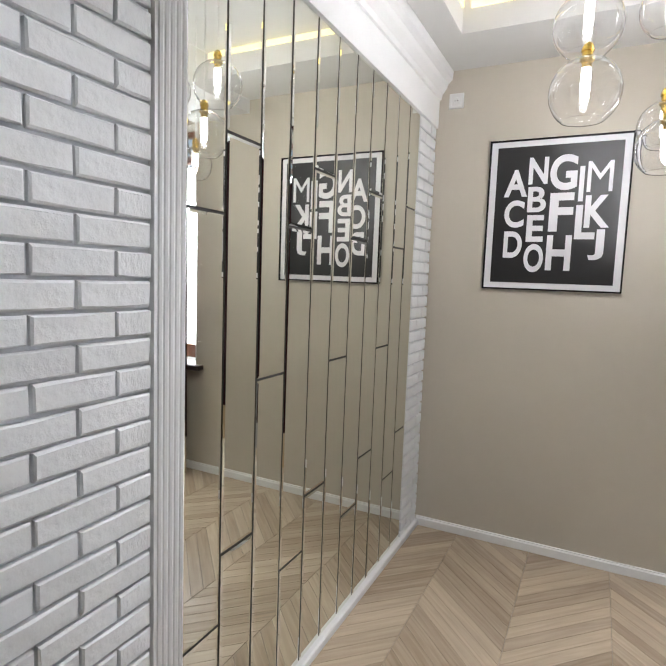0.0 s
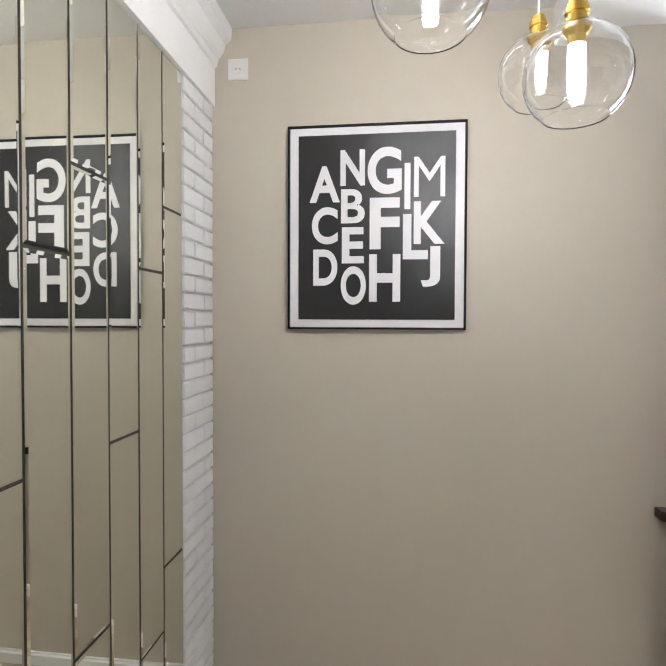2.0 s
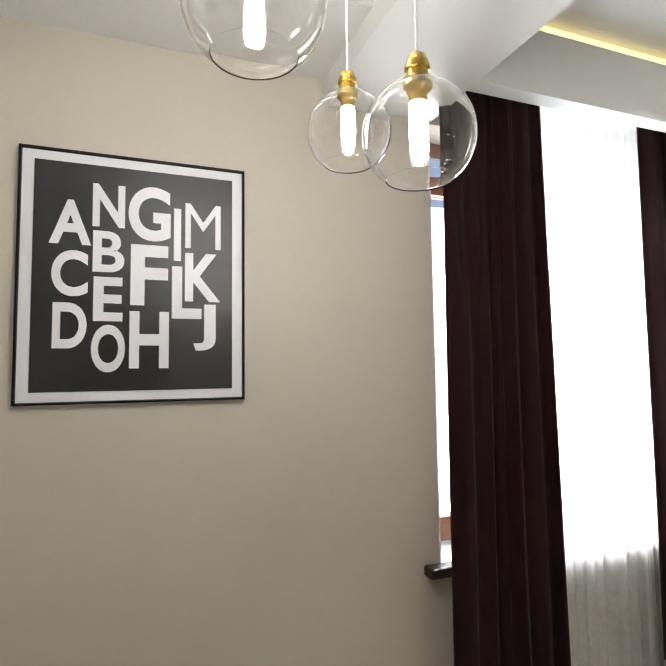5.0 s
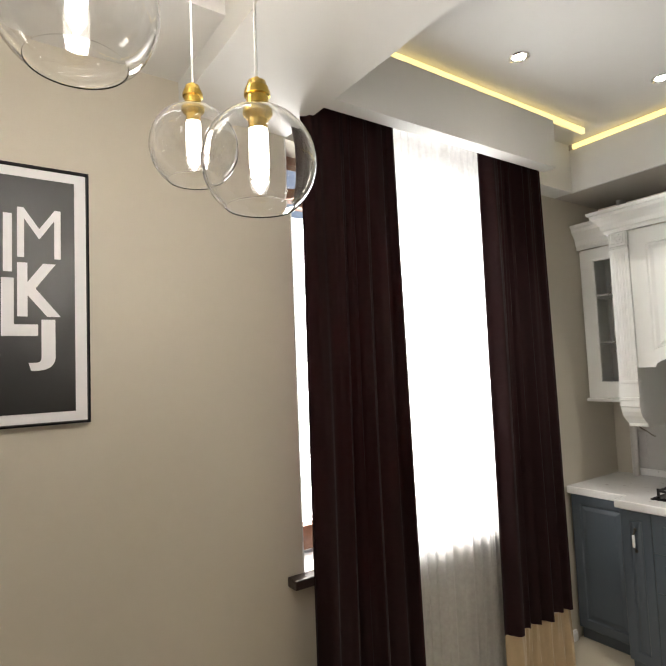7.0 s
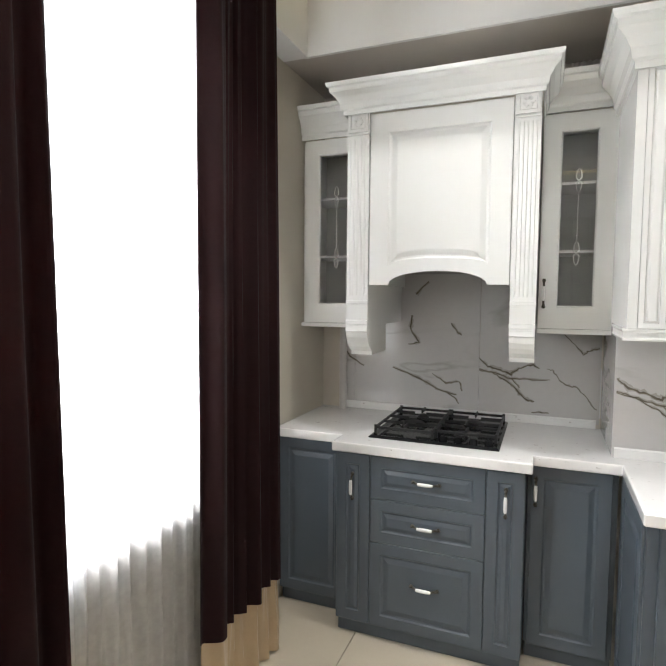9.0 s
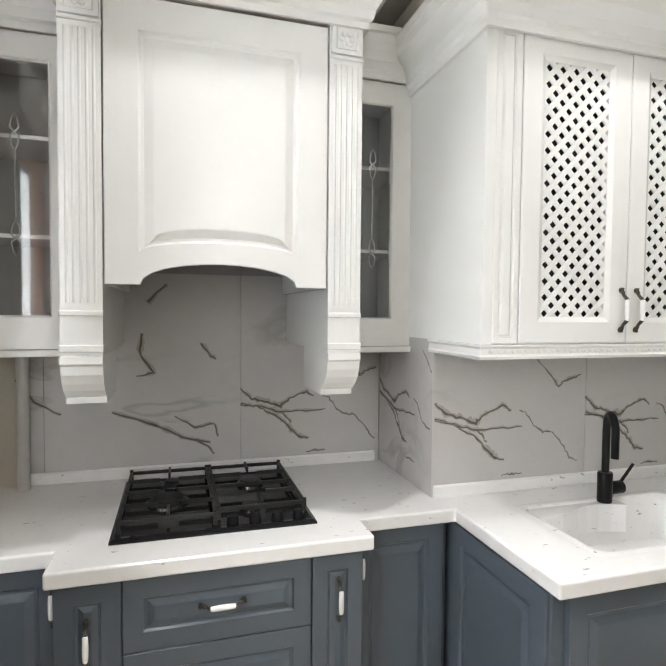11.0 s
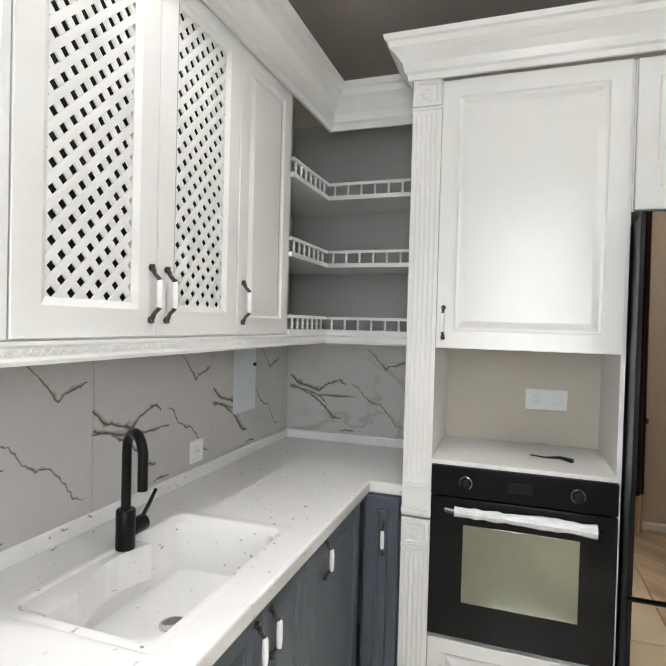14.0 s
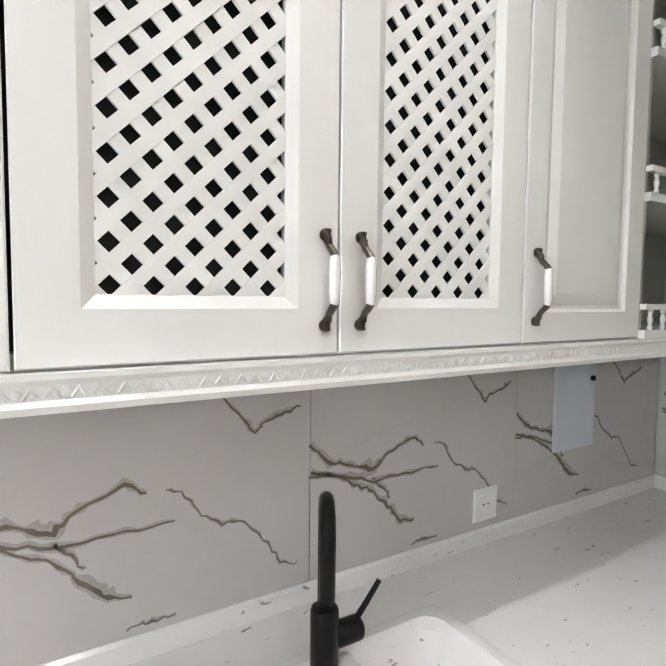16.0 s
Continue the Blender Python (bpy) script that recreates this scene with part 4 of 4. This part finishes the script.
def shelf_board(z0, z1):
    rows = [[(3.60, 1.552, z), (3.60, 1.163, z), (3.19, 1.163, z), (3.19, 0.858, z), (3.904, 0.858, z), (3.904, 1.552, z)] for z in (z0, z1)]
    bm = bmesh.new()
    lo, hi = ([bm.verts.new(p) for p in r] for r in rows)
    for q in (lo, hi):
        bm.faces.new((q[1], q[2], q[3], q[4]))
        bm.faces.new((q[0], q[1], q[4], q[5]))
    for i in range(6):
        j = (i + 1) % 6
        bm.faces.new((lo[i], lo[j], hi[j], hi[i]))
    return part("shelf_board", bm, LACQUER, shelf)


def baluster(x, y, z):
    return lathe([(0.004, 0), (0.006, 0.006), (0.0035, 0.012), (0.0065, 0.022), (0.0035, 0.034), (0.006, 0.038), (0.004, 0.044)], 8, "z", (0, 0, 0))


BAL = mesh("baluster", baluster(0, 0, 0), LACQUER, True)
for z in (1.445, 1.735, 2.03):
    shelf_board(z, z + 0.018)
    part("rail", moulding([(3.606, 1.55), (3.606, 1.157), (3.19, 1.157)], [(-0.008, z + 0.062), (0.006, z + 0.062), (0.006, z + 0.074), (-0.008, z + 0.074)]), LACQUER, shelf)
    for k in range(7):
        for p in ((3.607, 1.52 - k * 0.052), (3.575 - k * 0.06, 1.156)):
            b = new("baluster", BAL)
            b.parent = shelf
            b.location = (*p, z + 0.018)

# oven tower, its units in a row
tower = thing("oven_cabinet", pose(3.18, 1.455, 0, 0, 0, NORTHWARD), "tall white panelled cabinet with built-in oven and niche", "cabinet")
fluted_post(tower, 0.0, 0.104, 0.8, 2.365, -0.014)
fluted_post(tower, 0.0, 0.104, 0.07, 0.79, -0.013)
for nm, box in (("side_panel", (0.0, 0.04, 0.0, 0.1, 0.6, 2.36)), ("side_panel", (0.699, 0.022, 0.0, 0.714, 0.6, 2.36)), ("back_panel", (0.1, 0.58, 0.0, 0.699, 0.6, 2.36)),
                ("board", (0.1, 0.022, 1.412, 0.699, 0.58, 1.43)), ("board", (0.1, 0.004, 0.998, 0.699, 0.58, 1.014)), ("board", (0.1, 0.022, 2.34, 0.699, 0.58, 2.36)), ("board", (0.1, 0.022, 0.365, 0.699, 0.58, 0.383))):
    part(nm, block(*box), LACQUER, tower)
part("niche_back", block(0.1, 0.43, 1.015, 0.699, 0.44, 1.411), PAINT, tower, "beige back of the open niche")
d = front_door(tower, 0.104, 1.412, 0.704, 2.36, 0, LACQUER, 0.06)
handle_parts(d, pose(0.024, 0, 0.09), 0.028, 0.115)
d = front_door(tower, 0.104, 0.08, 0.704, 0.375, 0, LACQUER, 0.05, "drawer")
handle_parts(d, pose(0.24, 0, 0.16, 0, 90, 0))
part("plinth", block(0.1, 0.03, 0, 0.7, 0.05, 0.08), LACQUER, tower)
cr = part("crown", moulding([(3.185, 1.17), (3.185, 1.47), (1.52, 1.47)], [(o * 0.94, z * 0.86 + 2.362) for o, z in CROWN]), LACQUER, tower)
cr.matrix_parent_inverse = tower.matrix_world.inverted()

oven = thing("oven", pose(3.075, 1.45, 0.386, 0, 0, NORTHWARD), "black built-in oven with film-wrapped handle", "oven")
part("body", block(0.012, 0.02, 0.01, 0.588, 0.5, 0.6), BLACK, oven)
part("control_panel", block(0.0, -0.012, 0.505, 0.6, 0.02, 0.61, 0.003), BLACK, oven)
part("door", block(0.0, -0.012, 0.004, 0.6, 0.02, 0.5, 0.004), BLACK, oven, "glossy black door")
part("window", block(0.115, -0.0145, 0.135, 0.49, -0.0125, 0.41, 0.0008), OVENGLASS, oven, "grey reflecting window")
for u in (0.12, 0.48):
    part("knob", lathe([(0.021, -0.012), (0.021, -0.018), (0.018, -0.034), (0.015, -0.036)], 20, "y", (u, 0, 0.557)), BLACK, oven, "", True)
    part("knob_ring", lathe([(0.0225, -0.012), (0.024, -0.014), (0.0225, -0.0165), (0.021, -0.0165)], 20, "y", (u, 0, 0.557)), CHROME, oven, "thin chrome ring", True)
part("display", block(0.26, -0.0135, 0.54, 0.34, -0.0125, 0.575), MATBLACK, oven)
rail = part("handle", tube([(0.06, -0.012, 0.462), (0.06, -0.045, 0.465), (0.075, -0.05, 0.465), (0.525, -0.05, 0.462), (0.54, -0.045, 0.462), (0.54, -0.012, 0.46)], 0.009, 10), CHROME, oven, "steel bar handle", True)
r = random.Random(9)
part("wrapping", tube([(0.088 + k * 0.0235, -0.05, 0.465 - 0.004 * (k > 16)) for k in range(20)], [0.016 + r.uniform(-0.002, 0.004) + (0.004 if k > 9 else 0) for k in range(20)], 10), FILM, rail, "crumpled white film")

single("power_cable", tube([(2.60, 1.30, 1.02), (2.64, 1.27, 1.022), (2.69, 1.28, 1.02), (2.74, 1.26, 1.02)], [0.009, 0.006, 0.003, 0.003], 8), MATBLACK, "loose black power cable lying in the niche", "cable", smooth=True)
ob = thing("double_socket", pose(2.68, 1.024, 1.20, 0, 0, NORTHWARD), "white double socket inside the open niche", "socket")
part("plate", block(-0.08, -0.012, -0.042, 0.08, -0.001, 0.042, 0.003), PLASTIC, ob)
for dx in (-0.038, 0.038):
    part("insert", lathe([(0.019, -0.012), (0.017, -0.015), (0.014, -0.0125), (0.001, -0.0125)], 16, "y", (dx, 0, 0)), PLASTIC, ob, "", True)

over = thing("top_cabinet", pose(2.465, 1.455, 1.875, 0, 0, NORTHWARD), "white panelled cabinet above the mirrored refrigerator", "cabinet")
part("body", block(0, 0.022, 0, 0.9, 0.6, 0.485), LACQUER, over)
for k in range(2):
    d = front_door(over, 0.003 + k * 0.45, 0, 0.45 + k * 0.45, 0.483, 0, LACQUER, 0.06)
    handle_parts(d, pose(0.4 if k == 0 else 0.05, 0, 0.025, 0, 90, 0), 0.026, 0.11)

fridge = thing("refrigerator", pose(2.462, 1.571, 0, 0, 0, NORTHWARD), "tall refrigerator with bronze mirrored glass doors", "refrigerator")
part("body", block(0.004, 0.03, 0.03, 0.888, 0.69, 1.84, 0.004), MATBLACK, fridge, "black sides")
for u0, u1, z0, z1 in ((0, 0.444, 0.69, 1.85), (0.448, 0.892, 0.69, 1.85), (0, 0.444, 0.04, 0.68), (0.448, 0.892, 0.04, 0.68)):
    d = part("door", block(u0, 0.003, z0, u1, 0.028, z1, 0.003), MATBLACK, fridge)
    part("glass_front", block(u0 + 0.012, 0.0, z0 + 0.002, u1 - 0.002, 0.0028, z1 - 0.004), FRIDGE, d, "bronze mirror glass")
for u in (0.05, 0.84):
    part("foot", lathe([(0.02, 0), (0.02, 0.03)], 12, "z", (u, 0.06, 0)), MATBLACK, fridge)

# gas hob
hob = thing("gas_hob", pose(3.802, 3.832, 0.9005, 0, 0, EAST), "black enamel gas hob with cast-iron grates", "hob")
part("plate", loops(bmesh.new(), [[(x0, y0, z), (x1, y0, z), (x1, y1, z), (x0, y1, z)] for x0, y0, x1, y1, z in ((0, 0, 0.581, 0.54, 0), (0, 0, 0.581, 0.54, 0.006), (0.012, 0.012, 0.569, 0.528, 0.012), (0.03, 0.03, 0.551, 0.51, 0.009))]), BLACK, hob)
for x, y, r in ((0.15, 0.27, 0.062), (0.40, 0.15, 0.03), (0.43, 0.39, 0.045), (0.16, 0.45, 0.03)):
    part("burner", lathe([(r, 0.009), (r, 0.018), (r * 0.8, 0.022), (r * 0.78, 0.03), (r * 0.3, 0.033)], 24, "z", (x, y, 0)), IRON, hob, "", True)
    part("burner_ring", lathe([(r * 1.08, 0.009), (r * 1.08, 0.014), (r * 1.0, 0.0145)], 24, "z", (x, y, 0)), CHROME, hob, "", True)
for x0, x1, y0 in ((0.02, 0.285, 0.05), (0.297, 0.56, 0.085)):
    bm = bmesh.new()
    for a, b in (((x0, y0), (x1, y0)), ((x0, 0.525), (x1, 0.525)), ((x0, y0), (x0, 0.525)), ((x1, y0), (x1, 0.525))):
        block(min(a[0], b[0]) - 0.005, min(a[1], b[1]) - 0.005, 0.034, max(a[0], b[0]) + 0.005, max(a[1], b[1]) + 0.005, 0.046, 0.002, bm)
    xm = (x0 + x1) / 2
    for y in (y0 + 0.12, 0.29, 0.41):
        block(x0, y - 0.004, 0.036, xm - 0.03, y + 0.004, 0.05, 0.002, bm)
        block(xm + 0.03, y - 0.004, 0.036, x1, y + 0.004, 0.05, 0.002, bm)
    for y, e in ((y0, 0.08), (0.525, -0.08)):
        block(xm - 0.004, min(y, y + e), 0.036, xm + 0.004, max(y, y + e), 0.055, 0.002, bm)
    for x in (x0, x1):
        for y in (y0, 0.525):
            block(x - 0.006, y - 0.006, 0.008, x + 0.006, y + 0.006, 0.052, 0.001, bm)
    part("grate", bm, IRON, hob, "black cast-iron grate")
for k in range(4):
    part("knob", lathe([(0.017, 0.009), (0.018, 0.014), (0.015, 0.03), (0.012, 0.032)], 16, "z", (0.335 + k * 0.066, 0.045, 0)), BLACK, hob, "", True)

# pipe, duct, flue cover panel
single("gas_pipe", tube([(4.36, 4.17, 0.9), (4.36, 4.17, 1.39)], 0.021, 14), PIPE, "pale grey vertical pipe rising from the worktop", "pipe", smooth=True)
single("boiler_pipe", tube([(4.33, 4.12, 2.36), (4.33, 4.12, 2.69)], 0.028, 12), PIPE, "pale pipe rising above the cabinet to the ceiling", "pipe", smooth=True)
single("vent_duct", tube([(4.2, 3.08 - k * 0.0125, 2.55 + 0.0 * k) for k in range(20)], [0.055 + 0.006 * (k % 2) for k in range(20)], 18), FOIL, "crumpled aluminium air duct lying on the cabinets", "duct", smooth=True)
cover = thing("access_panel", pose(3.914, 1.412, 1.10, 0, 0, EAST), "plain pale grey access panel on the marble tiles", "panel")
part("plate", block(0, -0.012, 0, 0.18, -0.001, 0.302, 0.002), material("pale grey panel paint", (0.56, 0.6, 0.63), 0.4, spread=0.03), cover)
part("lock", lathe([(0.008, -0.012), (0.008, -0.02), (0.004, -0.021)], 12, "y", (0.162, 0, 0.2)), MATBLACK, cover, "black lock", True)

# ---- pieces of floor and brick wall ----
# chevron planks
PL, CW = 0.09, 0.42
rise = CW
for flip in (1, -1):
    rows = [[(-CW / 2 + 0.001, -flip * rise / 2 - PL / 2 + 0.001, z), (CW / 2 - 0.001, flip * rise / 2 - PL / 2 + 0.001, z), (CW / 2 - 0.001, flip * rise / 2 + PL / 2 - 0.001, z), (-CW / 2 + 0.001, -flip * rise / 2 + PL / 2 - 0.001, z)] for z in (-0.012, 0.0)]
    turn = pose(0, 0, 0, 0, 0, -flip * 45)
    bm = loops(bmesh.new(), rows)
    bm.transform(turn)
    me = mesh("plank", bm, OAK)
    for c in range(5):
        if (c % 2 == 0) != (flip == 1):
            continue
        for k in range(36):
            y = 1.35 + k * PL
            if y > 4.5:
                break
            ob = new("plank", me)
            ob.parent = floor
            ob.matrix_local = pose(0.15 + c * CW, y, 0) @ turn.inverted()
tagged(part("plank_field", block(-0.05, -1.5, -0.0118, 1.5, 1.1, -0.002), OAK, floor), kind="stuff")
me = mesh("tile", block(-0.299, -0.299, -0.0119, 0.299, 0.299, 0.0, 0.001), TILE)
for i in range(4):
    for j in range(6):
        ob = new("tile", me)
        ob.parent = floor
        ob.location = (2.35 + i * 0.602, 1.15 + j * 0.602, 0.0)

# painted bricks
wall = bpy.data.objects["wall_west"]
r = random.Random(11)
shapes = []
for k in range(6):
    bm = bmesh.new()
    L, Hh = 0.194, 0.057
    rows = []
    for d, x in ((0, 0.0), (0.0, 0.010), (0.004, 0.0145)):
        rows.append([(x + r.uniform(-0.001, 0.0015) * (x > 0), y * (L / 2 - d) + r.uniform(-0.0015, 0.0015), z * (Hh / 2 - d) + r.uniform(-0.0018, 0.0018)) for y, z in ((-1, -1), (0, -1), (1, -1), (1, 1), (0, 1), (-1, 1))])
    shapes.append(mesh("brick", loops(bm, rows), BRICK))
near = []
for row in range(42):
    z = 0.034 + row * 0.0665
    for k in range(18):
        y = 2.05 - 0.1 - (row % 2) * 0.1015 - k * 0.203
        if row % 2 and k == 0:
            near.append((2.0, z, 0.5))
        if y > 1.5:
            near.append((y, z, 1.0))
        else:
            near.append((y, z, -1.0))
far = bmesh.new()
for y, z, s in near:
    if s > 0:
        ob = new("brick", r.choice(shapes))
        ob.parent = wall
        ob.matrix_local = Matrix.LocRotScale((0.0721, y, z), Euler((r.uniform(-0.006, 0.006), 0, 0)), (1, s, 1))
    elif y > -1.45:
        block(0.0721, y - 0.097, z - 0.0285, 0.086, y + 0.097, z + 0.0285, bm=far)
tagged(part("brick_field", far, BRICK, wall), kind="stuff")
for row in range(42):
    z = 0.034 + row * 0.0665
    if z > 2.44:
        break
    for y, s in (((4.215, 1.0), (4.06, 0.5)) if row % 2 else ((4.11, 1.0), (4.265, 0.5))):
        ob = new("brick", r.choice(shapes))
        ob.parent = wall
        ob.matrix_local = Matrix.LocRotScale((0.0721, y, z), None, (1.0, s, 1))
